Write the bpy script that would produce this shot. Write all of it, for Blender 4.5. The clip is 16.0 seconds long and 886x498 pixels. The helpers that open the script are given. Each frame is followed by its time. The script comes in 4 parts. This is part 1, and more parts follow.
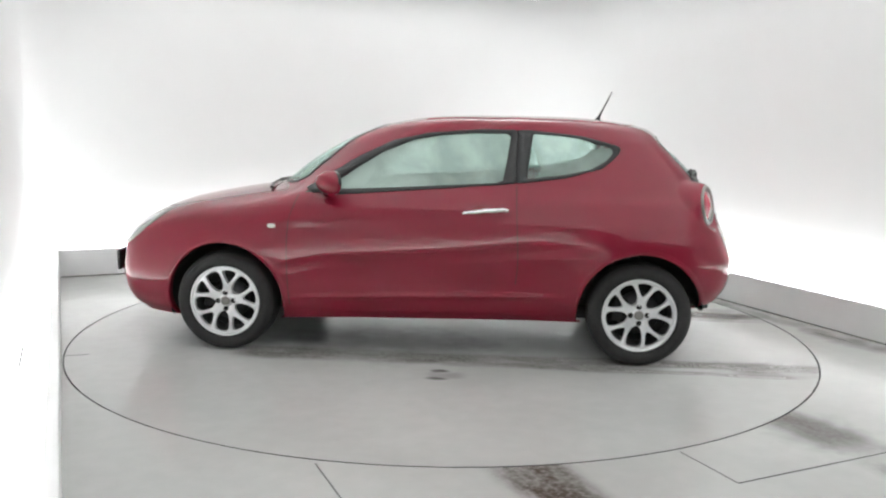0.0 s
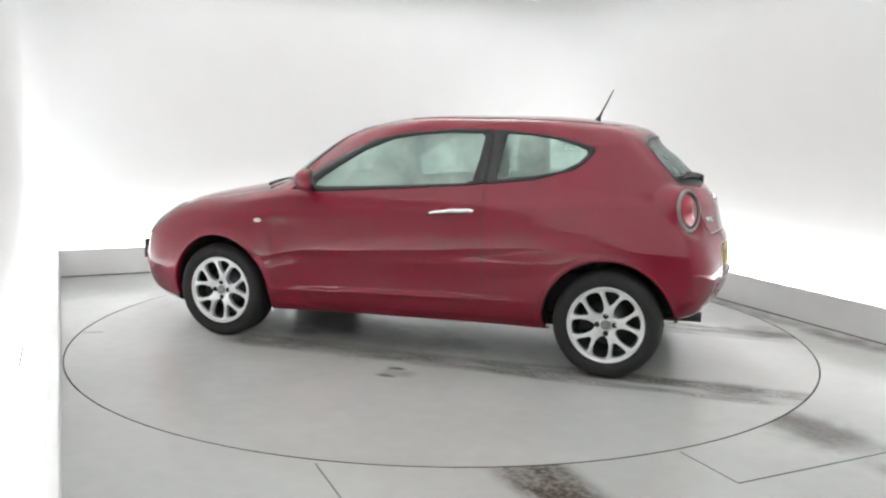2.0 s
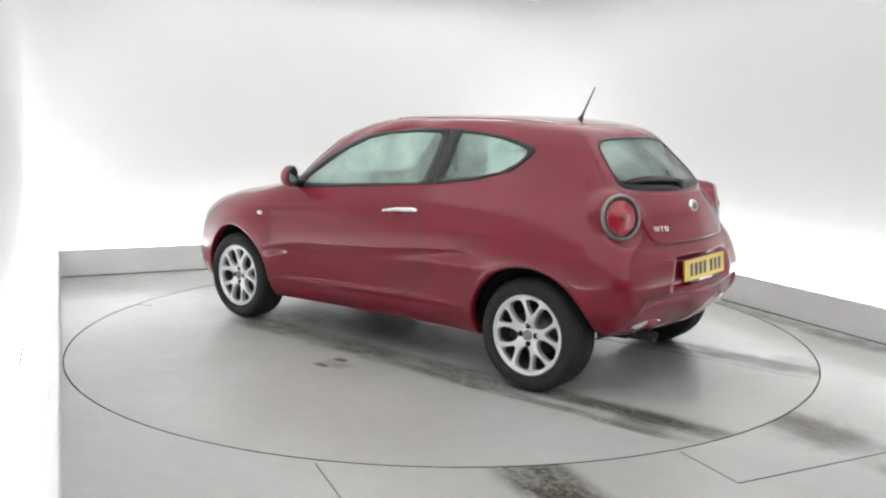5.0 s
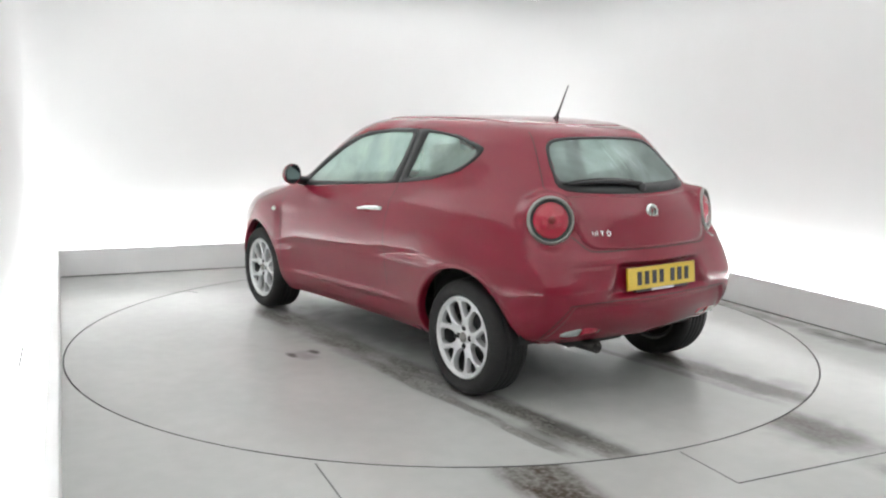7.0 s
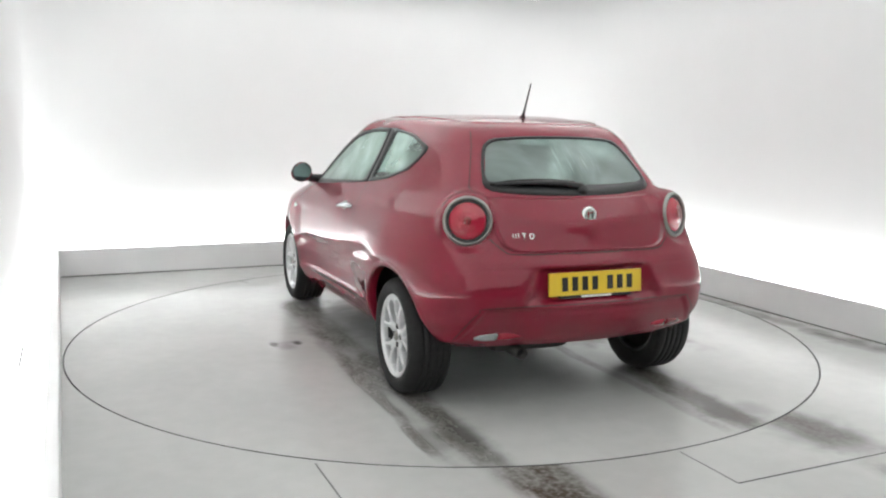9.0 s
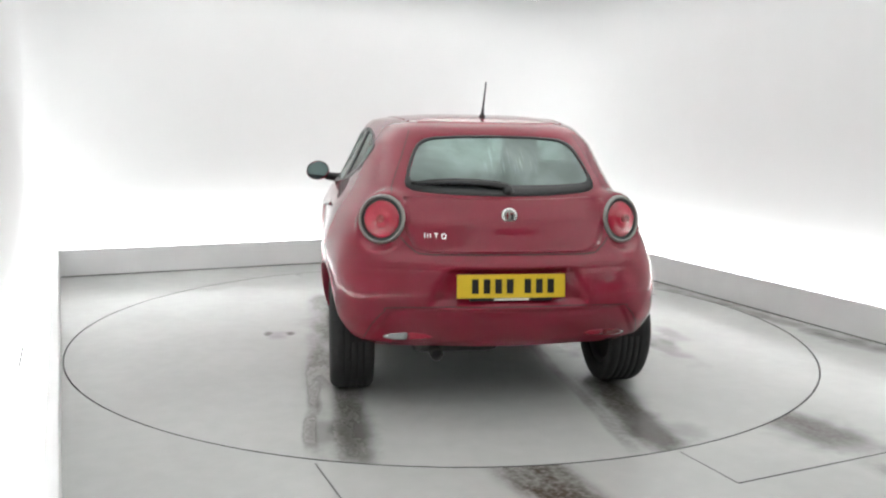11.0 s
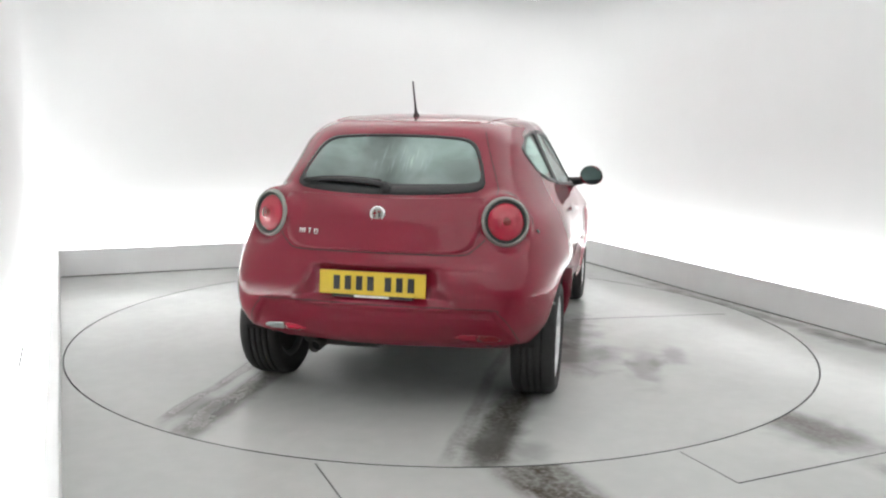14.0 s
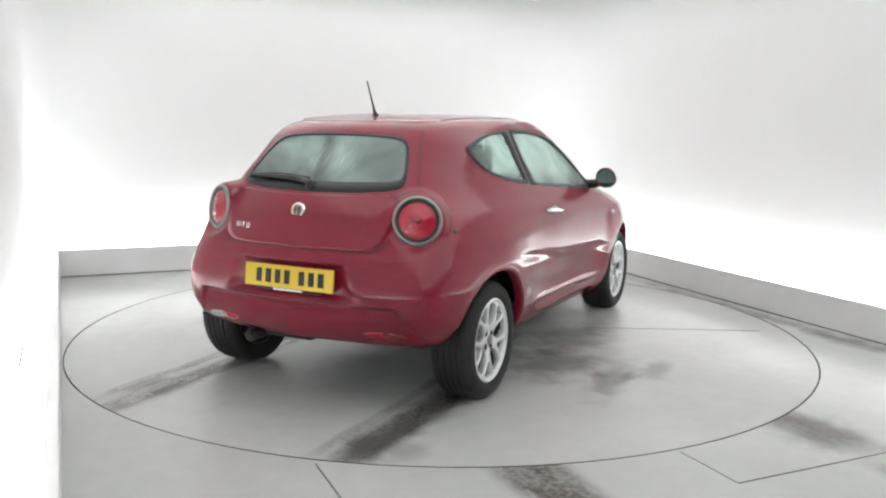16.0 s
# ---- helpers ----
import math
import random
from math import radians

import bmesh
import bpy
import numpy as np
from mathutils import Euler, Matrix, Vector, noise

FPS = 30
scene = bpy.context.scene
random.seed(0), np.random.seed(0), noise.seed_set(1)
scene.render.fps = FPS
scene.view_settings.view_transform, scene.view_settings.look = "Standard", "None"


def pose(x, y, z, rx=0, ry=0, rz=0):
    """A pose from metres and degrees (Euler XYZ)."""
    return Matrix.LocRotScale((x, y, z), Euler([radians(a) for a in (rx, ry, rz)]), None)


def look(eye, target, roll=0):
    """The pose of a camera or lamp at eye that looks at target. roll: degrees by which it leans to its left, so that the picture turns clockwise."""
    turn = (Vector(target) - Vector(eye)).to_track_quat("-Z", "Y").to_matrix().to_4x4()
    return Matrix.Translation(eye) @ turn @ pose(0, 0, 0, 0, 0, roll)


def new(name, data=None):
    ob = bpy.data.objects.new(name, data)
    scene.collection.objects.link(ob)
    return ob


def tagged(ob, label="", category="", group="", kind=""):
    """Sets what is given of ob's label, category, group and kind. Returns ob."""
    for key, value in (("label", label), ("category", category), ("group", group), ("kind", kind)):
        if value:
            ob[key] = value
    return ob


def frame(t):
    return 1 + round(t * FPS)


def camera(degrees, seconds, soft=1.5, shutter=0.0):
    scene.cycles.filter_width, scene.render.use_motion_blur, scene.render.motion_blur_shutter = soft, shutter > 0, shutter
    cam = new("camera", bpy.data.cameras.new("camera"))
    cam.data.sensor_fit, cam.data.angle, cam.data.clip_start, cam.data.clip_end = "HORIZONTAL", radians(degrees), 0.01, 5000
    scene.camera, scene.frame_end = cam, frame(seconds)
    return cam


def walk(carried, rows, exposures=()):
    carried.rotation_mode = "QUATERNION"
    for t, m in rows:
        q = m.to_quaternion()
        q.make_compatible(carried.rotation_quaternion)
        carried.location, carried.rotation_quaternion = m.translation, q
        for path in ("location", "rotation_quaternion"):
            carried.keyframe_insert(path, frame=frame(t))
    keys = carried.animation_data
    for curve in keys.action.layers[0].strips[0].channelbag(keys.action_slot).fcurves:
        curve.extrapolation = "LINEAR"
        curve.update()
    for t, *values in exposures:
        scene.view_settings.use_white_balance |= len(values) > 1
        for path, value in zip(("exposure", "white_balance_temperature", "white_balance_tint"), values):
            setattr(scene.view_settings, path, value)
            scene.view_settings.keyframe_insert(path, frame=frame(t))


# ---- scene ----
# --- camera ---
EYE = Vector((0.0, -5.751, 1.416))
PITCH, YAW = -0.14882, -0.0004
AIM = EYE + 5 * Vector((math.sin(YAW) * math.cos(PITCH), math.cos(YAW) * math.cos(PITCH), math.sin(PITCH)))
cam = camera(55.356, 16.0, soft=2.2)
walk(cam, [(0.0, look(EYE, AIM, 0.923)), (16.0, look(EYE, AIM, 0.923))], exposures=[(0.0, 0.0), (16.0, 0.0)])

# --- light ---
world = bpy.data.worlds.new("world")
scene.world = world
world.use_nodes = True
world.node_tree.nodes["Background"].inputs[0].default_value = (0.9, 0.95, 1.0, 1)
world.node_tree.nodes["Background"].inputs[1].default_value = 0.05
STRIP_POWER = 16.0
PANEL_POWER = 0.66

# room axes: u along the back wall, v towards it
ROOM = radians(24.4)
U = Vector((math.cos(ROOM), math.sin(ROOM), 0))
V = Vector((-math.sin(ROOM), math.cos(ROOM), 0))
ROOM_M = Matrix.Rotation(ROOM, 4, "Z")
U0, U1, V0, V1 = -2.428, 2.57, -7.2, 2.880
TROUGH, PLINTH, CEIL = 0.22, 0.24, 2.76
R_TABLE = 2.412


# --- materials ---
def material(name, color=(0.8, 0.8, 0.8), rough=0.5, metal=0.0, coat=0.0, emit=None, power=0.0, vary=0.0, scale=8.0, bump=0.0, rough_vary=0.0, alpha=1.0, spec=0.5, coat_rough=0.04, coat_ior=1.5):
    m = bpy.data.materials.new(name)
    m.use_nodes = True
    nt = m.node_tree
    b = nt.nodes["Principled BSDF"]
    b.inputs["Base Color"].default_value = (*color, 1)
    b.inputs["Roughness"].default_value = rough
    b.inputs["Metallic"].default_value = metal
    b.inputs["Coat Weight"].default_value = coat
    b.inputs["Coat Roughness"].default_value = coat_rough
    b.inputs["Coat IOR"].default_value = coat_ior
    b.inputs["Alpha"].default_value = alpha
    b.inputs["Specular IOR Level"].default_value = spec
    if emit:
        b.inputs["Emission Color"].default_value = (*emit, 1)
        b.inputs["Emission Strength"].default_value = power
    if vary or bump or rough_vary:
        co = nt.nodes.new("ShaderNodeTexCoord")
        big, fine = nt.nodes.new("ShaderNodeTexNoise"), nt.nodes.new("ShaderNodeTexNoise")
        for n, s in ((big, scale * 0.15), (fine, scale)):
            n.inputs["Scale"].default_value = s
            n.inputs["Detail"].default_value = 5
            nt.links.new(co.outputs["Object"], n.inputs["Vector"])
        add = nt.nodes.new("ShaderNodeMath")
        add.operation = "ADD"
        nt.links.new(big.outputs[0], add.inputs[0])
        nt.links.new(fine.outputs[0], add.inputs[1])
        if vary:
            ramp = nt.nodes.new("ShaderNodeMapRange")
            ramp.inputs[1].default_value, ramp.inputs[2].default_value = 0.6, 1.4
            ramp.inputs[3].default_value, ramp.inputs[4].default_value = 1 - vary, 1 + vary
            nt.links.new(add.outputs[0], ramp.inputs[0])
            mul = nt.nodes.new("ShaderNodeVectorMath")
            mul.operation = "SCALE"
            mul.inputs[0].default_value = color
            nt.links.new(ramp.outputs[0], mul.inputs["Scale"])
            nt.links.new(mul.outputs[0], b.inputs["Base Color"])
        if rough_vary:
            rr = nt.nodes.new("ShaderNodeMapRange")
            rr.inputs[1].default_value, rr.inputs[2].default_value = 0.6, 1.4
            rr.inputs[3].default_value, rr.inputs[4].default_value = max(rough - rough_vary, 0.02), rough + rough_vary
            nt.links.new(add.outputs[0], rr.inputs[0])
            nt.links.new(rr.outputs[0], b.inputs["Roughness"])
        if bump:
            bp = nt.nodes.new("ShaderNodeBump")
            bp.inputs["Strength"].default_value = 1.0
            bp.inputs["Distance"].default_value = bump
            nt.links.new(fine.outputs[0], bp.inputs["Height"])
            nt.links.new(bp.outputs[0], b.inputs["Normal"])
    return m


PAINT = material("red_paint", (0.216, 0.0054, 0.0235), 0.50, 0.0, 0.92, vary=0.06, scale=3, rough_vary=0.05, spec=0.15, coat_rough=0.052, coat_ior=1.5)
BLACK_TRIM = material("black_trim", (0.02, 0.022, 0.023), 0.4, vary=0.2, scale=30)
RUBBER = material("tyre_rubber", (0.018, 0.018, 0.018), 0.75, vary=0.3, scale=40, bump=0.0005)
DARK = material("underbody_black", (0.012, 0.012, 0.012), 0.8, vary=0.3, scale=20)
GAP = material("shut_line", (0.035, 0.004, 0.007), 0.7)
ALLOY = material("silver_alloy", (0.74, 0.75, 0.76), 0.30, 0.5, 0.4, vary=0.06, scale=25)
CHROME = material("chrome", (0.85, 0.86, 0.87), 0.12, 1.0)
RING_GREY = material("grey_ring", (0.27, 0.265, 0.25), 0.38, 0.55, 0.3, vary=0.05, scale=30)
STEEL = material("brake_steel", (0.10, 0.10, 0.105), 0.4, 0.8, vary=0.2, scale=40)
# alloy barrel darkened in colour to give the shade between the spokes
BARREL = material("shaded_rim_barrel", (0.11, 0.11, 0.112), 0.45, 0.6, vary=0.2, scale=30)
LENS = material("red_lens", (0.42, 0.009, 0.034), 0.12, 0.0, 1.0, vary=0.08, scale=60)
LENS_DARK = material("dark_red_lens", (0.22, 0.006, 0.014), 0.15, 0.0, 1.0)
CLEAR = material("clear_lens", (0.50, 0.51, 0.52), 0.12, 0.4, 1.0, vary=0.1, scale=60)
WHITE_LENS = material("repeater_lens", (0.8, 0.78, 0.74), 0.2, 0.0, 0.6)
YELLOW = material("plate_yellow", (0.72, 0.50, 0.03), 0.35, vary=0.05, scale=20)
INK = material("plate_black", (0.012, 0.012, 0.012), 0.4)
SEAT = material("seat_cloth", (0.03, 0.031, 0.033), 0.85, vary=0.3, scale=60, bump=0.001)
MIRROR_GLASS = material("mirror_glass", (0.33, 0.38, 0.40), 0.08, 1.0)
EXHAUST = material("exhaust_steel", (0.06, 0.058, 0.055), 0.55, 0.9, vary=0.2, scale=40)
WALL = material("white_wall_paint", (0.80, 0.81, 0.81), 0.6, vary=0.015, scale=3, bump=0.0004)
PLINTH_M = material("plinth_paint", (0.78, 0.79, 0.79), 0.45, vary=0.05, scale=5, rough_vary=0.08)
SHUTTER = material("grey_shutter", (0.13, 0.132, 0.135), 0.6, vary=0.05, scale=4)
CEILING = material("ceiling_paint", (0.8, 0.8, 0.8), 0.7, vary=0.02, scale=3)
GROOVE = material("groove_dark", (0.02, 0.021, 0.022), 0.7, vary=0.2, scale=30)
FAINT = material("filled_joint", (0.13, 0.132, 0.13), 0.5, vary=0.3, scale=25)
TUBE = material("strip_light", (0.9, 0.9, 0.9), 0.5, emit=(1.0, 1.0, 1.0), power=STRIP_POWER)
PANEL = material("light_panel", (0.9, 0.9, 0.9), 0.5, emit=(1.0, 1.0, 0.99), power=PANEL_POWER)


def glass_material(name, tint, haze, alpha, wiped=False):
    """Fogged safety glass: a misted film with wiped streaks over a tinted pane."""
    m = material(name, haze, 0.07, 0.0, 0.0, alpha=alpha)
    nt = m.node_tree
    b = nt.nodes["Principled BSDF"]
    co, noi, mp = (nt.nodes.new(k) for k in ("ShaderNodeTexCoord", "ShaderNodeTexNoise", "ShaderNodeMapRange"))
    noi.inputs["Scale"].default_value = 3.0
    noi.inputs["Detail"].default_value = 4
    noi.inputs["Distortion"].default_value = 0.6
    nt.links.new(co.outputs["Object"], noi.inputs["Vector"])
    mp.inputs[1].default_value, mp.inputs[2].default_value = 0.35, 0.65
    mp.inputs[3].default_value, mp.inputs[4].default_value = alpha - 0.14, min(alpha + 0.14, 1)
    nt.links.new(noi.outputs[0], mp.inputs[0])
    film = nt.nodes.new("ShaderNodeBsdfTransparent")
    film.inputs[0].default_value = (*tint, 1)
    mix = nt.nodes.new("ShaderNodeMixShader")
    fog = mp.outputs[0]
    if wiped:
        # clear-run drips in the mist, in the middle of the pane
        st, run, sep = (nt.nodes.new(k) for k in ("ShaderNodeMapping", "ShaderNodeTexNoise", "ShaderNodeSeparateXYZ"))
        st.inputs["Scale"].default_value = (4.0, 55.0, 4.0)
        run.inputs["Scale"].default_value, run.inputs["Detail"].default_value = 1.0, 2.0
        nt.links.new(co.outputs["Object"], st.inputs[0])
        nt.links.new(st.outputs[0], run.inputs["Vector"])
        nt.links.new(co.outputs["Object"], sep.inputs[0])
        k = run.outputs[0]
        for src, a, c, d, e in ((k, 0.54, 0.66, 0.0, 0.42), (sep.outputs[2], 1.16, 1.21, 0.0, 1.0), (sep.outputs[2], 1.24, 1.31, 1.0, 0.0), (sep.outputs[1], -0.22, -0.14, 0.0, 1.0), (sep.outputs[1], 0.02, 0.12, 1.0, 0.0)):
            g = nt.nodes.new("ShaderNodeMapRange")
            for i, q in ((1, a), (2, c), (3, d), (4, e)):
                g.inputs[i].default_value = q
            nt.links.new(src, g.inputs[0])
            if src is run.outputs[0]:
                k = g.outputs[0]
                continue
            m2 = nt.nodes.new("ShaderNodeMath")
            m2.operation = "MULTIPLY"
            nt.links.new(k, m2.inputs[0])
            nt.links.new(g.outputs[0], m2.inputs[1])
            k = m2.outputs[0]
        plus = nt.nodes.new("ShaderNodeMath")
        plus.operation, plus.use_clamp = "ADD", True
        nt.links.new(fog, plus.inputs[0])
        nt.links.new(k, plus.inputs[1])
        fog = plus.outputs[0]
    nt.links.new(fog, mix.inputs[0])
    nt.links.new(film.outputs[0], mix.inputs[1])
    nt.links.new(b.outputs[0], mix.inputs[2])
    b.inputs["Alpha"].default_value = 1
    nt.links.new(mix.outputs[0], nt.nodes["Material Output"].inputs[0])
    return m


GLASS = glass_material("fogged_glass", (0.72, 0.86, 0.82), (0.56, 0.73, 0.66), 0.56)
GLASS_CLEAR = glass_material("lightly_misted_glass", (0.72, 0.86, 0.82), (0.62, 0.80, 0.73), 0.34)
GLASS_REAR = glass_material("misted_rear_glass", (0.5, 0.62, 0.60), (0.42, 0.525, 0.50), 0.46, wiped=True)


def floor_material(name, base, track, puddle):
    """Worn grey painted floor, with brown tyre tracks along one axis and damp patches."""
    m = material(name, base, 0.22, 0.0, 0.0, spec=0.28)
    nt = m.node_tree
    b = nt.nodes["Principled BSDF"]
    co = nt.nodes.new("ShaderNodeTexCoord")

    def noise_node(scale, detail=6, dist=0.0, stretch=None):
        n = nt.nodes.new("ShaderNodeTexNoise")
        n.inputs["Scale"].default_value, n.inputs["Detail"].default_value, n.inputs["Distortion"].default_value = scale, detail, dist
        if stretch:
            mp = nt.nodes.new("ShaderNodeMapping")
            mp.inputs["Scale"].default_value = stretch
            nt.links.new(co.outputs["Object"], mp.inputs[0])
            nt.links.new(mp.outputs[0], n.inputs["Vector"])
        else:
            nt.links.new(co.outputs["Object"], n.inputs["Vector"])
        return n.outputs[0]

    def math_node(op, a, c=None, clamp=False):
        n = nt.nodes.new("ShaderNodeMath")
        n.operation, n.use_clamp = op, clamp
        for i, q in enumerate((a, c)):
            if q is None:
                continue
            if isinstance(q, (int, float)):
                n.inputs[i].default_value = q
            else:
                nt.links.new(q, n.inputs[i])
        return n.outputs[0]

    def screen(a, c):
        return math_node("SUBTRACT", math_node("ADD", a, c), math_node("MULTIPLY", a, c))

    def ramp(x, a, c, lo=0.0, hi=1.0):
        n = nt.nodes.new("ShaderNodeMapRange")
        n.interpolation_type = "SMOOTHSTEP"
        for i, q in ((1, a), (2, c), (3, lo), (4, hi)):
            n.inputs[i].default_value = q
        nt.links.new(x, n.inputs[0])
        return n.outputs[0]

    sep = nt.nodes.new("ShaderNodeSeparateXYZ")
    nt.links.new(co.outputs["Object"], sep.inputs[0])
    X, Y = sep.outputs[0], sep.outputs[1]
    total = None
    for axis, centre, half, lo, hi, amount in track:
        across, along = (Y, X) if axis == "x" else (X, Y)
        wob = math_node("ADD", across, math_node("MULTIPLY", math_node("SUBTRACT", noise_node(1.3, 3), 0.5), 0.12))
        band = ramp(math_node("ABSOLUTE", math_node("SUBTRACT", wob, centre)), half * 0.35, half * 1.05, 1, 0)
        ends = math_node("MULTIPLY", ramp(along, lo, lo + 0.25), ramp(along, hi - 0.25, hi, 1, 0))
        k = math_node("MULTIPLY", math_node("MULTIPLY", band, ends), amount)
        total = k if total is None else screen(total, k)
    streak = noise_node(6, 7, 0.35, (0.55, 1.5, 1) if track[0][0] == "x" else (1.5, 0.55, 1))
    dirt = math_node("MULTIPLY", total, math_node("MULTIPLY", ramp(streak, 0.25, 0.72, 0.40, 1.1), ramp(noise_node(38, 4), 0.30, 0.62, 0.70, 1.05)), clamp=True)
    wet = None
    for px, py, rx, ry, amount in puddle:
        dx = math_node("DIVIDE", math_node("SUBTRACT", X, px), rx)
        dy = math_node("DIVIDE", math_node("SUBTRACT", Y, py), ry)
        d = math_node("SQRT", math_node("ADD", math_node("MULTIPLY", dx, dx), math_node("MULTIPLY", dy, dy)))
        k = math_node("MULTIPLY", ramp(math_node("ADD", d, math_node("MULTIPLY", math_node("SUBTRACT", noise_node(5, 6, 0.4), 0.5), 1.9)), 0.20, 1.45, 1, 0), amount)
        wet = k if wet is None else screen(wet, k)
    tone = math_node("ADD", math_node("MULTIPLY", noise_node(0.9, 3), 0.30), math_node("MULTIPLY", noise_node(10, 3), 0.10))
    tone = ramp(tone, 0.12, 0.28, 0.90, 1.05)
    sc = nt.nodes.new("ShaderNodeVectorMath")
    sc.operation = "SCALE"
    sc.inputs[0].default_value = base
    nt.links.new(tone, sc.inputs["Scale"])

    def over(a, colour, fac):
        n = nt.nodes.new("ShaderNodeMix")
        n.data_type = "RGBA"
        n.inputs[7].default_value = (*colour, 1)
        nt.links.new(a, n.inputs[6])
        nt.links.new(fac, n.inputs[0])
        return n.outputs[2]

    c = over(sc.outputs[0], (0.080, 0.070, 0.054), dirt)
    c = over(c, (0.098, 0.096, 0.088), wet)
    nt.links.new(c, b.inputs["Base Color"])
    r = ramp(noise_node(0.8, 2), 0.35, 0.65, 0.20, 0.25)
    r = math_node("ADD", r, math_node("MULTIPLY", dirt, 0.05))
    nt.links.new(r, b.inputs["Roughness"])
    bp = nt.nodes.new("ShaderNodeBump")
    bp.inputs["Distance"].default_value = 0.00012
    nt.links.new(noise_node(18, 5), bp.inputs["Height"])
    nt.links.new(bp.outputs[0], b.inputs["Normal"])
    return m


FLOOR_M = floor_material("grey_floor_paint", (0.51, 0.525, 0.51), [("y", 0.83, 0.17, -2.80, -2.0, 0.85), ("y", 0.80, 0.17, -7.0, -2.78, 1.0), ("y", -0.66, 0.20, -7.0, -1.8, 1.0)], [(0.82, -2.5, 0.20, 0.32, 0.6), (2.42, -0.2, 0.10, 1.0, 0.55), (2.4, -1.3, 0.12, 0.4, 0.45), (1.9, 1.6, 0.3, 0.3, 0.3)])
TABLE_M = floor_material("grey_table_paint", (0.51, 0.525, 0.51), [("x", 0.70, 0.11, -2.42, -0.9, 0.85), ("x", 0.88, 0.045, -2.25, -0.5, 0.75), ("x", 0.78, 0.17, -1.4, 1.3, 0.68), ("x", -0.68, 0.15, -2.42, -1.1, 0.95), ("x", -0.52, 0.05, -2.42, 0.3, 0.45)],
                         [(-0.10, 1.04, 0.05, 0.03, 0.9), (-0.09, 1.19, 0.06, 0.025, 0.8), (-0.16, 1.12, 0.10, 0.07, 0.35), (-0.48, -0.95, 0.34, 0.28, 0.7), (-0.62, -1.36, 0.42, 0.10, 0.5), (-0.30, -1.56, 0.18, 0.08, 0.4), (0.12, -0.85, 0.45, 0.25, 0.6),
                          (-2.02, -0.68, 0.32, 0.11, 0.9), (-1.55, -0.72, 0.30, 0.12, 0.6), (-2.00, 0.68, 0.34, 0.09, 0.85), (-1.9, 0.84, 0.30, 0.06, 0.5), (0.3, 0.5, 0.7, 0.4, 0.4), (-2.1, -0.85, 0.12, 0.12, 0.35), (-0.55, -1.44, 0.12, 0.05, 0.6)])


# --- mesh helpers ---
def mesh_of(name, verts, faces, mat, smooth=True):
    me = bpy.data.meshes.new(name)
    me.from_pydata([tuple(v) for v in verts], [], faces)
    me.materials.append(mat)
    if smooth:
        me.polygons.foreach_set("use_smooth", [True] * len(me.polygons))
    me.update()
    return me


def part(name, data, parent, label="", at=None):
    """Links a mesh (or a bmesh and its material) as one object under a thing or a part."""
    ob = new(name, data)
    ob.parent = parent
    if at is not None:
        ob.matrix_basis = at
    if label:
        ob["label"] = label
    return ob


def bm_mesh(name, bm, mat, smooth=True, fix=True):
    if fix:
        bmesh.ops.recalc_face_normals(bm, faces=bm.faces)
    me = bpy.data.meshes.new(name)
    bm.to_mesh(me)
    bm.free()
    me.materials.append(mat)
    if smooth:
        me.polygons.foreach_set("use_smooth", [True] * len(me.polygons))
    return me


def box(name, lo, hi, mat, bevel=0.004, m=None):
    bm = bmesh.new()
    bmesh.ops.create_cube(bm, size=1.0)
    for v in bm.verts:
        v.co = Vector([lo[i] + (v.co[i] + 0.5) * (hi[i] - lo[i]) for i in range(3)])
    if bevel:
        bmesh.ops.bevel(bm, geom=bm.edges[:], offset=bevel, segments=2, affect="EDGES", profile=0.5)
    if m:
        bm.transform(m)
    return bm_mesh(name, bm, mat, smooth=False)


def lathe(name, profile, mat, axis="y", seg=48, closed=False):
    """Turns a profile of (radius, height) round an axis."""
    verts, faces, n = [], [], len(profile)
    for i in range(seg):
        a = 2 * math.pi * i / seg
        for r, h in profile:
            p = (r * math.cos(a), h, r * math.sin(a)) if axis == "y" else (r * math.cos(a), r * math.sin(a), h) if axis == "z" else (h, r * math.cos(a), r * math.sin(a))
            verts.append(p)
    for i in range(seg):
        j = (i + 1) % seg
        for k in range(n if closed else n - 1):
            faces.append((i * n + k, j * n + k, j * n + (k + 1) % n, i * n + (k + 1) % n))
    return mesh_of(name, verts, faces, mat)


def tube(name, pts, radii, mat, seg=10):
    """A tapered round bar along points, closed at both ends."""
    verts, faces = [], []
    pts = [Vector(p) for p in pts]
    for i, p in enumerate(pts):
        d = (pts[min(i + 1, len(pts) - 1)] - pts[max(i - 1, 0)]).normalized()
        a = d.orthogonal().normalized()
        b = d.cross(a)
        for k in range(seg):
            t = 2 * math.pi * k / seg
            verts.append(p + radii[i] * (math.cos(t) * a + math.sin(t) * b))
    for i in range(len(pts) - 1):
        for k in range(seg):
            l = (k + 1) % seg
            faces.append((i * seg + k, i * seg + l, (i + 1) * seg + l, (i + 1) * seg + k))
    faces.append(tuple(range(seg)))
    faces.append(tuple(reversed(range((len(pts) - 1) * seg, len(pts) * seg))))
    return mesh_of(name, verts, faces, mat)


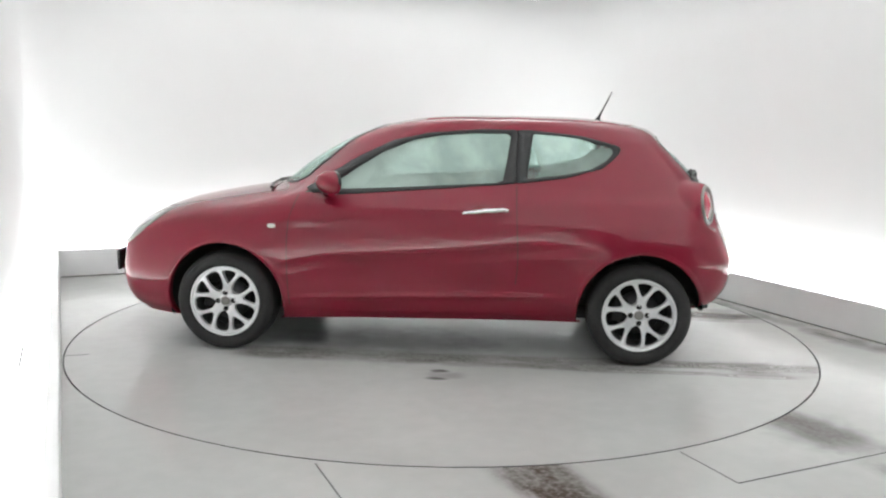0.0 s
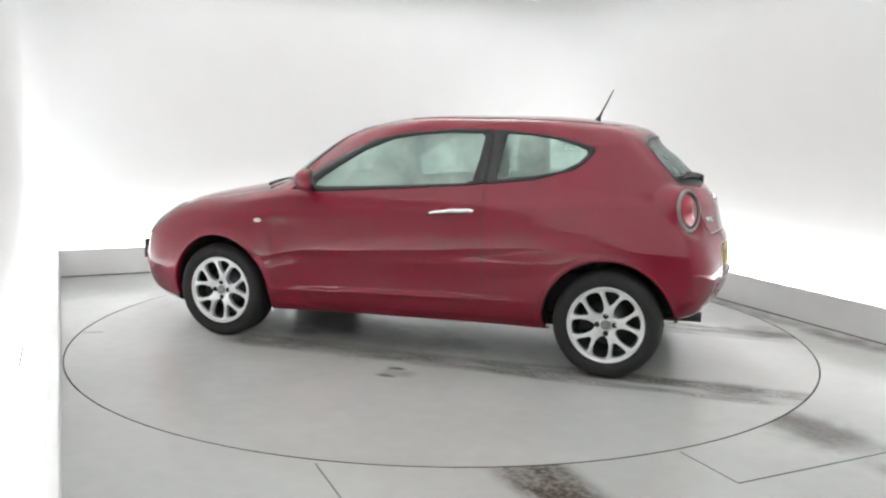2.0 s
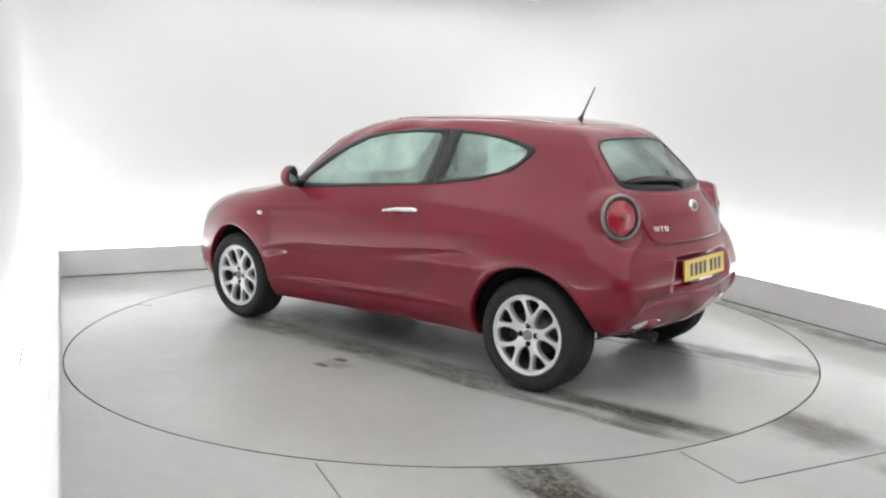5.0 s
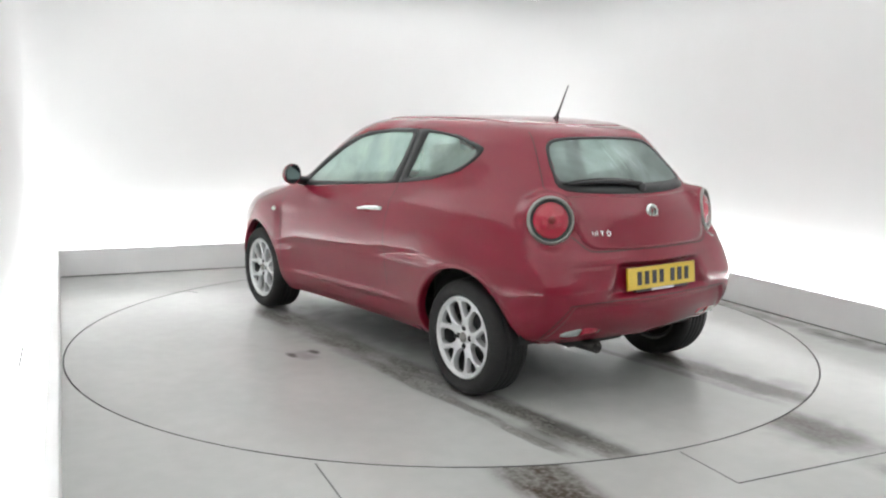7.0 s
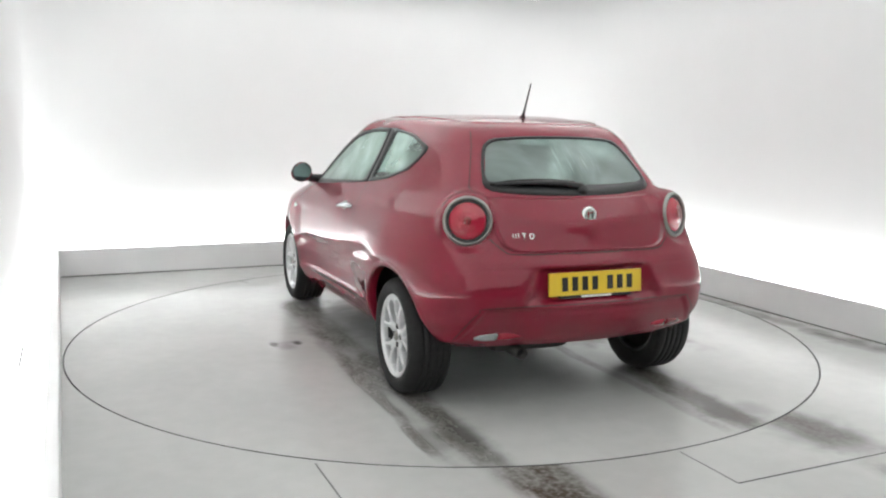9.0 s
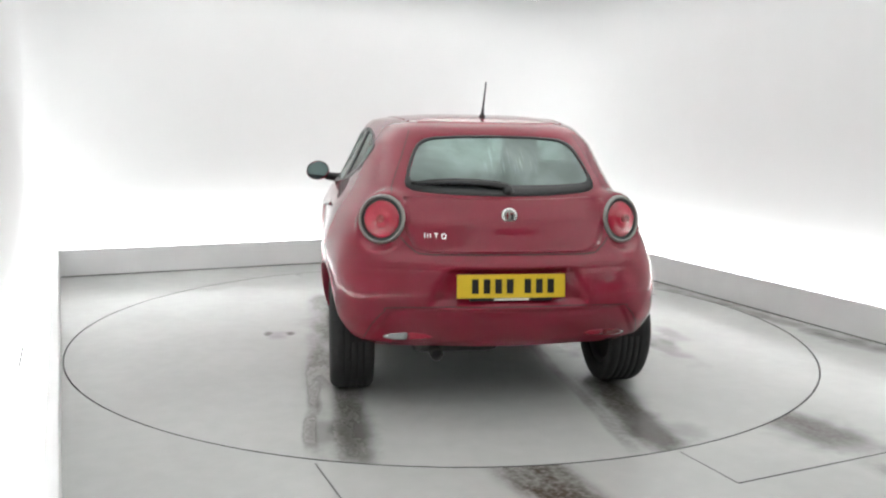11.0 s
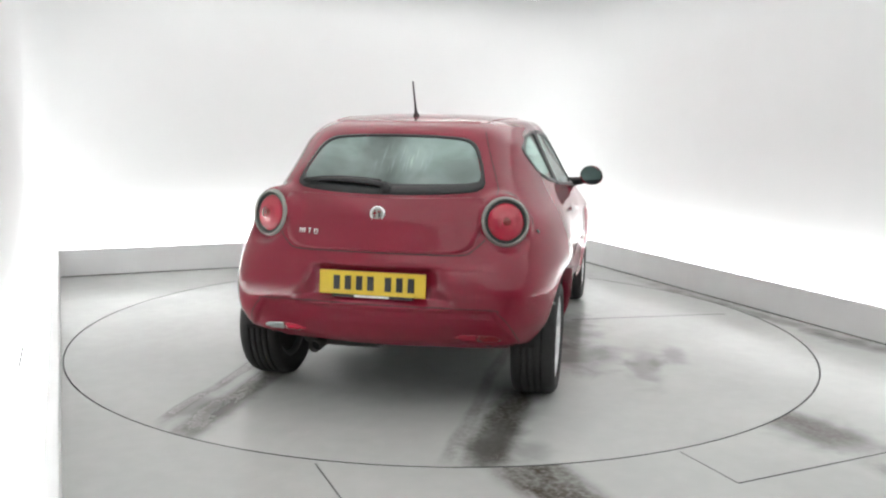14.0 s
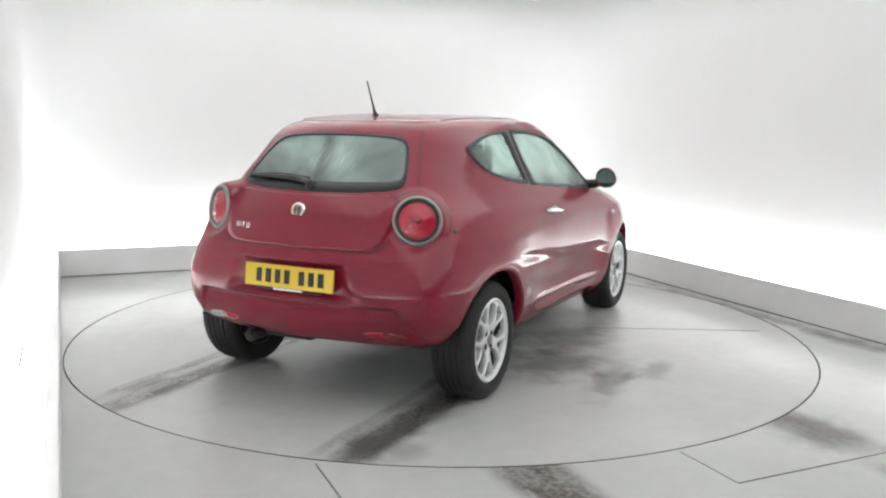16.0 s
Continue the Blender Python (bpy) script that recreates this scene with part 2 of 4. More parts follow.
# --- the room ---
def room_path(off, v_end, radius, right, seg=14):
    """The plan line of a wall set back by off from the plinth: left, back and right, with rounded corners (room axes)."""
    u0, u1, v1 = U0 - off, U1 + off, V1 + off
    pts = [(u0, v_end)]
    for i in range(seg + 1):
        a = math.pi - math.pi / 2 * i / seg
        pts.append((u0 + radius + radius * math.cos(a), v1 - radius + radius * math.sin(a)))
    for i in range(seg + 1):
        a = math.pi / 2 - math.pi / 2 * i / seg
        pts.append((u1 - right + right * math.cos(a), v1 - right + right * math.sin(a)))
    pts.append((u1, v_end))
    return pts


def build_room():
    # plinth boards, one a side, standing on the floor
    t = 0.03
    for name, lo, hi in (("plinth_back", (U0 - t, V1, -0.02), (U1 + t, V1 + t, PLINTH)), ("plinth_left", (U0 - 0.052, V0, -0.02), (U0, V1, PLINTH)), ("plinth_right", (U1, V0, -0.02), (U1 + t, V1, PLINTH))):
        ob = new(name, box(name, lo, hi, PLINTH_M, 0.003))
        ob.matrix_world = ROOM_M
        tagged(ob, "low grey painted plinth board hiding a light trough", "baseboard", kind="structure")
        if name == "plinth_back":
            part("open_joint", box("open_joint", (U0 + 0.01, V1 - 0.003, 0.0), (U1 - 0.01, V1 + 0.002, 0.007), GROOVE, 0), ob, "dark open joint along the floor")
        elif name == "plinth_right":
            part("open_joint", box("open_joint", (U1 - 0.003, V0 + 0.1, 0.0), (U1 + 0.002, V1 - 0.01, 0.006), GROOVE, 0), ob, "dark open joint along the floor")
    # curved white wall behind the trough
    outer, inner = room_path(TROUGH + 0.12, V0, 0.30, 0.95), room_path(TROUGH, V0, 0.22, 0.85)
    verts, faces, n = [], [], len(inner)
    levels = [0.0, 0.03, 0.3, 0.8, 1.4, 2.0, CEIL + 0.02]
    for z in levels:
        verts += [(p[0], p[1], z) for p in inner]
    for z in (levels[0], levels[-1]):
        verts += [(p[0], p[1], z) for p in outer]
    for k in range(len(levels) - 1):
        for i in range(n - 1):
            faces.append((k * n + i, k * n + i + 1, (k + 1) * n + i + 1, (k + 1) * n + i))
    a = len(levels) * n
    for i in range(n - 1):
        faces.append((a + i, a + n + i, a + n + i + 1, a + i + 1))
        faces.append(((len(levels) - 1) * n + i, (len(levels) - 1) * n + i + 1, a + n + i + 1, a + n + i))
    ob = new("wall_back", mesh_of("wall_back", verts, faces, WALL))
    ob.matrix_world = ROOM_M
    tagged(ob, "white seamless studio wall with rounded corners", "wall", kind="structure")
    for name, lo, hi in (("wall_front", (U0 - 0.4, V0 - 0.12, 0), (U1 + 0.4, V0, CEIL)),):
        ob = new(name, box(name, lo, hi, SHUTTER, 0))
        ob.matrix_world = ROOM_M
        tagged(ob, "plain grey wall closing the studio", "wall", kind="structure")
    ob = new("ceiling", box("ceiling", (U0 - 0.4, V0 - 0.12, CEIL), (U1 + 0.4, V1 + 0.4, CEIL + 0.1), CEILING, 0))
    ob.matrix_world = ROOM_M
    tagged(ob, "plain white studio ceiling", "ceiling", kind="structure")
    # opal covers over the light trough, in lengths, and the bead along the wall
    z = 0.12
    gap = TROUGH - 0.02
    runs = (("left", V0 + 0.1, V1 - 0.1), ("right", V0 + 0.1, V1 - 0.1), ("back", U0 + 0.02, U1 - 0.02))
    for side, a, e in runs:
        count = round((e - a) / 1.25)
        for i in range(count):
            p, q = a + (e - a) * i / count + 0.004, a + (e - a) * (i + 1) / count - 0.004
            if side == "left":
                lo, hi = (U0 - gap, p, z - 0.012), (U0 - 0.056, q, z)
            elif side == "right":
                lo, hi = (U1 + 0.034, p, z - 0.012), (U1 + gap, q, z)
            else:
                lo, hi = (p, V1 + 0.034, z - 0.012), (q, V1 + gap, z)
            lamp = new("trough_light", box("trough_light", lo, hi, TUBE, 0))
            lamp.matrix_world = ROOM_M
            tagged(lamp, "white opal light strip in the trough behind the plinth", "light", "trough lights")
            foot = [(lo[k] + hi[k]) / 2 for k in (0, 1)]
            part("bracket", box("bracket", (foot[0] - 0.03, foot[1] - 0.03, 0.0), (foot[0] + 0.03, foot[1] + 0.03, z - 0.012), PLINTH_M, 0.003), lamp)
    cable = new("cable", tube("cable", [(-2.592 - 0.0028 * k, 2.40 - 0.29 * k, z + 0.008) for k in range(11)], [0.008] * 11, GROOVE, 8))
    cable.matrix_world = ROOM_M
    tagged(cable, "thin dark cable lying on the trough light covers", "cable")
    # stretched luminous ceiling in lengths
    for i in range(4):
        p, q = V0 + 0.3 + i * 2.45, V0 + 0.3 + (i + 1) * 2.45 - 0.01
        lamp = new("ceiling_light", box("ceiling_light", (U0 + 0.2, p, CEIL - 0.03), (U1 - 0.2, q, CEIL + 0.01), PLINTH_M, 0.003))
        lamp.matrix_world = ROOM_M
        tagged(lamp, "large white diffusing ceiling light panel", "light", "ceiling lights")
        part("diffuser", box("diffuser", (U0 + 0.22, p + 0.02, CEIL - 0.034), (U1 - 0.22, q - 0.02, CEIL - 0.031), PANEL, 0), lamp)


def build_floor():
    """Fixed floor plates round the table: a sheet with a round hole, cut along the joints."""
    seg = 160
    holes = [((R_TABLE + 0.009) * math.cos(2 * math.pi * i / seg), (R_TABLE + 0.009) * math.sin(2 * math.pi * i / seg)) for i in range(seg)]
    verts, faces = [], []
    for x, y in holes:
        verts.append((x, y, 0.0))
    for x, y in holes:
        s = max(abs(x), abs(y))
        verts.append((x / s * 3.2, y / s * 3.2, 0.0))
    for x, y in holes:
        verts.append((x, y, -0.05))
    for i in range(seg):
        j = (i + 1) % seg
        faces.append((i, j, seg + j, seg + i))
    b = len(verts)
    verts += [(-3.2, -3.2, 0), (3.2, -3.2, 0), (3.2, -7.3, 0), (-3.2, -7.3, 0)]
    faces.append((b, b + 3, b + 2, b + 1))
    ob = new("floor", mesh_of("floor", verts, faces, FLOOR_M, smooth=False))
    ob.matrix_world = ROOM_M
    tagged(ob, "worn glossy grey painted floor with brown tyre marks", "floor", kind="structure")
    pit = new("table_pit", lathe("table_pit", [(0.0, -0.06), (R_TABLE + 0.05, -0.06), (R_TABLE + 0.05, -0.045)], GROOVE, "z", 96))
    tagged(pit, "dark pit under the turntable", "floor", kind="structure")
    rim = part("pit_rim", lathe("pit_rim", [(R_TABLE + 0.009, -0.0005), (R_TABLE + 0.009, -0.06)], GROOVE, "z", 160), ob)
    # joints between the fixed plates
    w = 0.003
    for name, lo, hi in (("joint", (-1.465 - w, -3.6, 0.0), (-1.465 + w, -1.97, 0.0015)), ("joint", (0.05 - w, -2.80, 0.0), (0.05 + w, -2.445, 0.0015)), ("joint", (0.05, -2.80 - w, 0.0), (U1, -2.80 + w, 0.0015)), ("joint", (2.40, -1.36, 0.0), (2.408, -1.04, 0.0015))):
        part(name, box(name, lo, hi, GROOVE if hi[0] - lo[0] > 0.1 else FAINT, 0), ob)


def build_table():
    prof = [(0.0, 0.0), (0.6, 0.0), (1.2, 0.0), (1.8, 0.0), (R_TABLE, 0.0)]
    table = new("turntable", lathe("turntable", prof, TABLE_M, "z", 192))
    table.data.polygons.foreach_set("use_smooth", [False] * len(table.data.polygons))
    tagged(table, "round grey painted vehicle turntable with damp tyre marks", "turntable")
    for (xa, ya), (xb, yb) in (((0.50, -0.87), (1.02, -1.99)), ((2.04, 1.005), (2.16, 1.06))):
        a = math.atan2(yb - ya, xb - xa)
        part("joint", box("joint", (0, -0.0022, 0.0), (math.hypot(xb - xa, yb - ya), 0.0022, 0.0012), GROOVE, 0, pose(xa, ya, 0, 0, 0, math.degrees(a))), table)
    part("table_edge", lathe("table_edge", [(R_TABLE, -0.0005), (R_TABLE, -0.04), (0.0, -0.04)], GROOVE, "z", 192), table, "dark steel edge")
    return table


# --- the car: x forward, y to its left, z up, origin between the axles on the ground ---
AXLE, TYRE_R, HUB_Z = 1.2555, 0.306, 0.306
ARCH_R = 0.370
LEVELS = [  # z, nose x, front corner x y, wing x y, side y (front, middle, rear), rear corner x y, tail x
    (0.17, 1.98, 1.86, 0.58, 1.25, 0.74, 0.73, 0.73, 0.74, -1.66, 0.58, -1.78),
    (0.24, 2.08, 1.90, 0.64, 1.25, 0.80, 0.778, 0.778, 0.80, -1.695, 0.67, -1.825),
    (0.33, 2.13, 1.93, 0.66, 1.25, 0.838, 0.806, 0.806, 0.846, -1.710, 0.705, -1.860),
    (0.45, 2.14, 1.94, 0.67, 1.25, 0.852, 0.818, 0.826, 0.869, -1.730, 0.729, -1.888),
    (0.60, 2.13, 1.92, 0.66, 1.25, 0.858, 0.838, 0.850, 0.873, -1.742, 0.736, -1.902),
    (0.70, 2.08, 1.86, 0.65, 1.25, 0.855, 0.851, 0.860, 0.875, -1.712, 0.732, -1.880),
    (0.80, 1.92, 1.72, 0.645, 1.25, 0.838, 0.850, 0.854, 0.861, -1.664, 0.712, -1.832),
    (0.88, 1.72, 1.52, 0.62, 1.15, 0.792, 0.838, 0.838, 0.828, -1.632, 0.690, -1.808),
    (0.95, 1.39, 1.25, 0.47, 0.95, 0.745, 0.806, 0.815, 0.792, -1.597, 0.662, -1.790),
    (1.00, 1.085, 0.99, 0.43, 0.79, 0.712, 0.772, 0.785, 0.750, -1.575, 0.624, -1.758),
    (1.06, 0.995, 0.895, 0.46, 0.67, 0.692, 0.733, 0.749, 0.705, -1.545, 0.580, -1.708),
    (1.14, 0.895, 0.785, 0.48, 0.555, 0.667, 0.692, 0.708, 0.659, -1.502, 0.532, -1.628),
    (1.22, 0.775, 0.665, 0.48, 0.42, 0.639, 0.654, 0.668, 0.618, -1.438, 0.494, -1.547),
    (1.30, 0.625, 0.53, 0.47, 0.26, 0.613, 0.621, 0.632, 0.573, -1.370, 0.462, -1.448),
    (1.36, 0.485, 0.39, 0.46, 0.13, 0.591, 0.598, 0.606, 0.535, -1.305, 0.442, -1.402),
    (1.40, 0.355, 0.27, 0.44, 0.04, 0.568, 0.576, 0.585, 0.502, -1.235, 0.412, -1.335),
    (1.425, 0.245, 0.165, 0.41, -0.03, 0.537, 0.551, 0.560, 0.470, -1.14, 0.372, -1.205),
]


def smooth_table(rows, zs):
    """Monotone-friendly cubic interpolation of the level table."""
    a = np.array(rows)
    z, vals = a[:, 0], a[:, 1:]
    d = np.diff(vals, axis=0) / np.diff(z)[:, None]
    m = np.zeros_like(vals)
    m[0], m[-1] = d[0], d[-1]
    for i in range(1, len(z) - 1):
        h0, h1 = z[i] - z[i - 1], z[i + 1] - z[i]
        same = d[i - 1] * d[i] > 0
        w1, w2 = 2 * h1 + h0, h1 + 2 * h0
        with np.errstate(divide="ignore", invalid="ignore"):
            harm = (w1 + w2) / (w1 / d[i - 1] + w2 / d[i])
        m[i] = np.where(same, harm, 0)
    out = []
    for q in zs:
        i = min(max(np.searchsorted(z, q) - 1, 0), len(z) - 2)
        h = z[i + 1] - z[i]
        t = (q - z[i]) / h
        out.append((2 * t**3 - 3 * t**2 + 1) * vals[i] + (t**3 - 2 * t**2 + t) * h * m[i] + (-2 * t**3 + 3 * t**2) * vals[i + 1] + (t**3 - t**2) * h * m[i + 1])
    return out


def contour(p, per=14):
    """Half a plan line of the body from nose to tail, through its control points."""
    xf, x1, y1, x2, y2, y3, y4, y5, rx, ry, xr = p
    x3 = min(0.4, x2 - 0.28)
    x4 = min(-0.4, x3 - 0.25)
    x5 = max(-1.2, rx + 0.16)
    ctrl = [(xf, 0.0), (xf - 0.22 * (xf - x1), 0.5 * y1), (x1, y1), (x2, y2), (x3, y3), (x4, y4), (x5, y5), (rx, ry), (xr + 0.34 * (rx - xr), 0.58 * ry), (xr, 0.0)]
    ctrl = [(ctrl[1][0], -ctrl[1][1])] + ctrl + [(ctrl[-2][0], -ctrl[-2][1])]
    c = [np.array(q) for q in ctrl]
    out = []
    for i in range(1, len(c) - 2):
        p0, p1, p2, p3 = c[i - 1:i + 3]
        t0 = 0.0
        t1 = t0 + np.linalg.norm(p1 - p0) ** 0.5
        t2 = t1 + np.linalg.norm(p2 - p1) ** 0.5
        t3 = t2 + np.linalg.norm(p3 - p2) ** 0.5
        n = per if i in (1, 2, 9) else per * 3
        for k in range(n):
            t = t1 + (t2 - t1) * k / n
            a1 = (t1 - t) / (t1 - t0) * p0 + (t - t0) / (t1 - t0) * p1
            a2 = (t2 - t) / (t2 - t1) * p1 + (t - t1) / (t2 - t1) * p2
            a3 = (t3 - t) / (t3 - t2) * p2 + (t - t2) / (t3 - t2) * p3
            b1 = (t2 - t) / (t2 - t0) * a1 + (t - t0) / (t2 - t0) * a2
            b2 = (t3 - t) / (t3 - t1) * a2 + (t - t1) / (t3 - t1) * a3
            out.append((t2 - t) / (t2 - t1) * b1 + (t - t1) / (t2 - t1) * b2)
    out.append(c[-2])
    return np.array(out)


def bump_fn(d, w):
    return math.exp(-(d / w) ** 2)


def hem(x):
    """Height of the body's lower edge along its length."""
    return float(np.interp(x, [-1.75, -1.55, -1.30, -0.95, 0.9, 1.3, 1.6, 1.9, 2.2], [0.335, 0.315, 0.262, 0.240, 0.202, 0.195, 0.185, 0.195, 0.21]))


LAMP_AT, LAMP_YAW, LAMP_TILT = (-1.656, 0.602, 0.950), 26.0, 9.0
LAMP_N = (pose(0, 0, 0, 0, LAMP_TILT, -LAMP_YAW).to_3x3() @ Vector((-1, 0, 0))).normalized()


def shape_side(x, y, z):
    """Pressed forms of the flanks and tail, added to the smooth body."""
    s = 1 if y > 0 else -1
    ay = abs(y)
    if z < 0.5:
        z = 0.5 - (0.5 - z) * (0.5 - hem(x)) / 0.33
    if ay > 0.6 and 0.45 < z < 0.86:
        # waist crease that climbs towards the rear arch: widest just above it, cut under below
        f, g = max(0.0, min(1.0, (0.95 - x) / 0.14)), max(0.0, min(1.0, (x + 1.10) / 0.40))
        run = f * f * (3 - 2 * f) * g * g * (3 - 2 * g)
        zc = float(np.interp(x, [-0.9, -0.5, -0.24, 0.3, 0.62, 0.80, 0.90], [0.722, 0.697, 0.668, 0.630, 0.615, 0.585, 0.560]))
        wide = float(np.interp(x, [-1.2, -0.4, 0.4, 1.25], [0.874, 0.862, 0.8545, 0.858]))
        if z > zc:
            want, fade = wide - 0.26 * (z - zc) ** 2, (0.86 - z) / 0.10
        else:
            want, fade = wide - float(np.interp(x, [-0.9, -0.45], [0.20, 0.38])) * (zc - z), 1 - (zc - z) / 0.085
        fade = max(0.0, min(1.0, fade))
        ay += (want - ay) * run * fade * fade * (3 - 2 * fade)
    if ay > 0.6 and z < 0.95:
        for ax in (AXLE, -AXLE):
            r = math.hypot(x - ax, z - HUB_Z)
            if r < 0.62:
                ay += (0.012 if ax > 0 else 0.007) * bump_fn(r - 0.395, 0.085)
        # hollow of the door with a rib above the sill
        along = max(0.0, min(1.0, (0.95 - abs(x)) / 0.50))
        along = along * along * (3 - 2 * along)
        zz = 0.375 - 0.035 * x
        ay += along * (0.011 * bump_fn(z - zz, 0.018) - 0.009 * bump_fn(z - 0.50, 0.08))
    if x < -1.5 and z < 0.80:
        # lower bumper panel steps back, edge at z 0.54
        inside = max(0.0, min(1.0, (0.575 + 0.62 * (0.545 - z) - ay) / 0.025))
        if z < 0.545:
            x += 0.014 * max(0.0, min(1.0, (0.554 - z) / 0.026)) * inside
        # number plate recess
        top, bottom = 0.738, 0.545
        half = 0.31 + 0.10 * (top - z) / (top - bottom)
        k = max(0.0, min(1.0, (half - ay) / 0.07)) * max(0.0, min(1.0, (top - z) / 0.025)) * max(0.0, min(1.0, (z - bottom) / 0.04))
        x += 0.048 * k
    if x < -1.5 and 0.73 < z < 0.83:
        x -= 0.007 * bump_fn(z - 0.765, 0.028) * max(0, 1 - (ay / 0.75) ** 4)
    if x < -1.35 and 0.7 < z < 1.15:
        # seat of the tail lamp
        d = Vector((x, ay, z)) - Vector(LAMP_AT)
        h = d.dot(LAMP_N)
        r = (d - LAMP_N * h).length
        k = max(0.0, min(1.0, (0.166 - r) / 0.045))
        k = k * k * (3 - 2 * k)
        x, ay, z = Vector((x, ay, z)) + LAMP_N * (k * (-0.002 - h))
    return x, s * ay, z


def body_grid():
    zs = list(np.arange(0.17, 0.32, 0.0125)) + list(np.arange(0.32, 0.76, 0.006)) + list(np.arange(0.76, 1.42, 0.0125)) + [1.425]
    rings = [contour(p) for p in smooth_table(LEVELS, zs)]
    n = len(rings[0])
    verts, faces = [], []
    for z, ring in zip(zs, rings):
        full = [(x, y) for x, y in ring] + [(x, -y) for x, y in ring[-2:0:-1]]
        for x, y in full:
            verts.append(shape_side(x, y, z))
    m = 2 * n - 2
    # roof crown
    top = rings[-1]
    full = [(x, y) for x, y in top] + [(x, -y) for x, y in top[-2:0:-1]]
    cx = -0.45
    for f in (0.96, 0.9, 0.8, 0.68, 0.54, 0.38, 0.2):
        for x, y in full:
            verts.append((cx + (x - cx) * f, y * f, 1.425 + 0.041 * (1 - f ** 3.4)))
    verts.append((cx, 0, 1.466))
    rows = len(zs) + 7
    for k in range(rows - 1):
        for i in range(m):
            j = (i + 1) % m
            faces.append((k * m + i, k * m + j, (k + 1) * m + j, (k + 1) * m + i))
    last = (rows - 1) * m
    for i in range(m):
        faces.append((last + i, last + (i + 1) % m, rows * m))
    return verts, faces


def inside_poly(p, poly):
    x, y = p
    hit = False
    for i in range(len(poly)):
        (x0, y0), (x1, y1) = poly[i - 1], poly[i]
        if (y0 > y) != (y1 > y) and x < (x1 - x0) * (y - y0) / (y1 - y0) + x0:
            hit = not hit
    return hit


def rounded(poly, n=6, r=0.35):
    """Softens the corners of an outline."""
    out = []
    for i in range(len(poly)):
        a, b, c = (Vector((*poly[j % len(poly)], 0)) for j in (i - 1, i, i + 1))
        p, q = b.lerp(a, r), b.lerp(c, r)
        for k in range(n + 1):
            t = k / n
            s = p.lerp(b, t).lerp(b.lerp(q, t), t)
            out.append((s.x, s.y))
    return out


def polar(poly, c, n):
    """The outline's points along n even directions from c."""
    out = []
    for k in range(n):
        a = 2 * math.pi * k / n
        d = (math.cos(a), math.sin(a))
        best = 0.0
        for i in range(len(poly)):
            (x0, y0), (x1, y1) = poly[i - 1], poly[i]
            ex, ey = x1 - x0, y1 - y0
            den = d[0] * ey - d[1] * ex
            if abs(den) < 1e-12:
                continue
            t = ((x0 - c[0]) * ey - (y0 - c[1]) * ex) / den
            s = ((x0 - c[0]) * d[1] - (y0 - c[1]) * d[0]) / den
            if -1e-9 <= s <= 1 + 1e-9 and t > best:
                best = t
        out.append((c[0] + d[0] * best, c[1] + d[1] * best))
    return out


from mathutils.bvhtree import BVHTree

VERTS, FACES = body_grid()
SKIN = BVHTree.FromPolygons([Vector(v) for v in VERTS], FACES)


def onto(a, b, view, off=0.0):
    """The body's skin at (a, b) seen along an axis: 'left'/'right' take (x, z), 'rear'/'front' take (y, z), 'top' takes (x, y)."""
    if view in ("left", "right"):
        s = 1 if view == "left" else -1
        o, d = Vector((a, 2.0 * s, b)), Vector((0, -s, 0))
    elif view in ("rear", "front"):
        s = -1 if view == "rear" else 1
        o, d = Vector((4.0 * s, a, b)), Vector((-s, 0, 0))
    else:
        o, d = Vector((a, b, 3.0)), Vector((0, 0, -1))
    p, nrm, _, _ = SKIN.ray_cast(o, d)
    if p is None:
        p, nrm, _, _ = SKIN.find_nearest(o + d * (1.2 if view in ("left", "right") else 2.2))
    if nrm.dot(d) > 0:
        nrm = -nrm
    return p + nrm * off


def patch(name, poly, view, off, mat, rings=10, n=96, lip=0.0):
    """A panel that follows the skin inside an outline; lip turns its edge back in."""
    c = (sum(p[0] for p in poly) / len(poly), sum(p[1] for p in poly) / len(poly))
    edge = polar(poly, c, n)
    verts, faces = [onto(*c, view, off)], []
    for k in range(1, rings + 1):
        f = k / rings
        for p in edge:
            verts.append(onto(c[0] + (p[0] - c[0]) * f, c[1] + (p[1] - c[1]) * f, view, off))
    for i in range(n):
        faces.append((0, 1 + i, 1 + (i + 1) % n))
        for k in range(rings - 1):
            a, b = 1 + k * n, 1 + (k + 1) * n
            faces.append((a + i, b + i, b + (i + 1) % n, a + (i + 1) % n))
    if lip:
        a = 1 + (rings - 1) * n
        b = len(verts)
        for p in edge:
            verts.append(onto(*p, view, off - lip))
        for i in range(n):
            faces.append((a + i, b + i, b + (i + 1) % n, a + (i + 1) % n))
    me = mesh_of(name, verts, faces, mat)
    bm = bmesh.new()
    bm.from_mesh(me)
    bmesh.ops.recalc_face_normals(bm, faces=bm.faces)
    bm.to_mesh(me)
    bm.free()
    return me


def band(name, inner, outer, c, view, off, mat, n=128, thick=0.006):
    """A trim ring on the skin between two outlines."""
    a, b = polar(inner, c, n), polar(outer, c, n)
    verts, faces = [], []
    for p, q in zip(a, b):
        mid = [(p[i] * 0.5 + q[i] * 0.5) for i in (0, 1)]
        verts += [onto(*p, view, -thick), onto(*p, view, off), onto(*mid, view, off + 0.0008), onto(*q, view, off), onto(*q, view, -0.002)]
    for i in range(n):
        j = (i + 1) % n
        for k in range(4):
            faces.append((i * 5 + k, i * 5 + k + 1, j * 5 + k + 1, j * 5 + k))
    return mesh_of(name, verts, faces, mat)


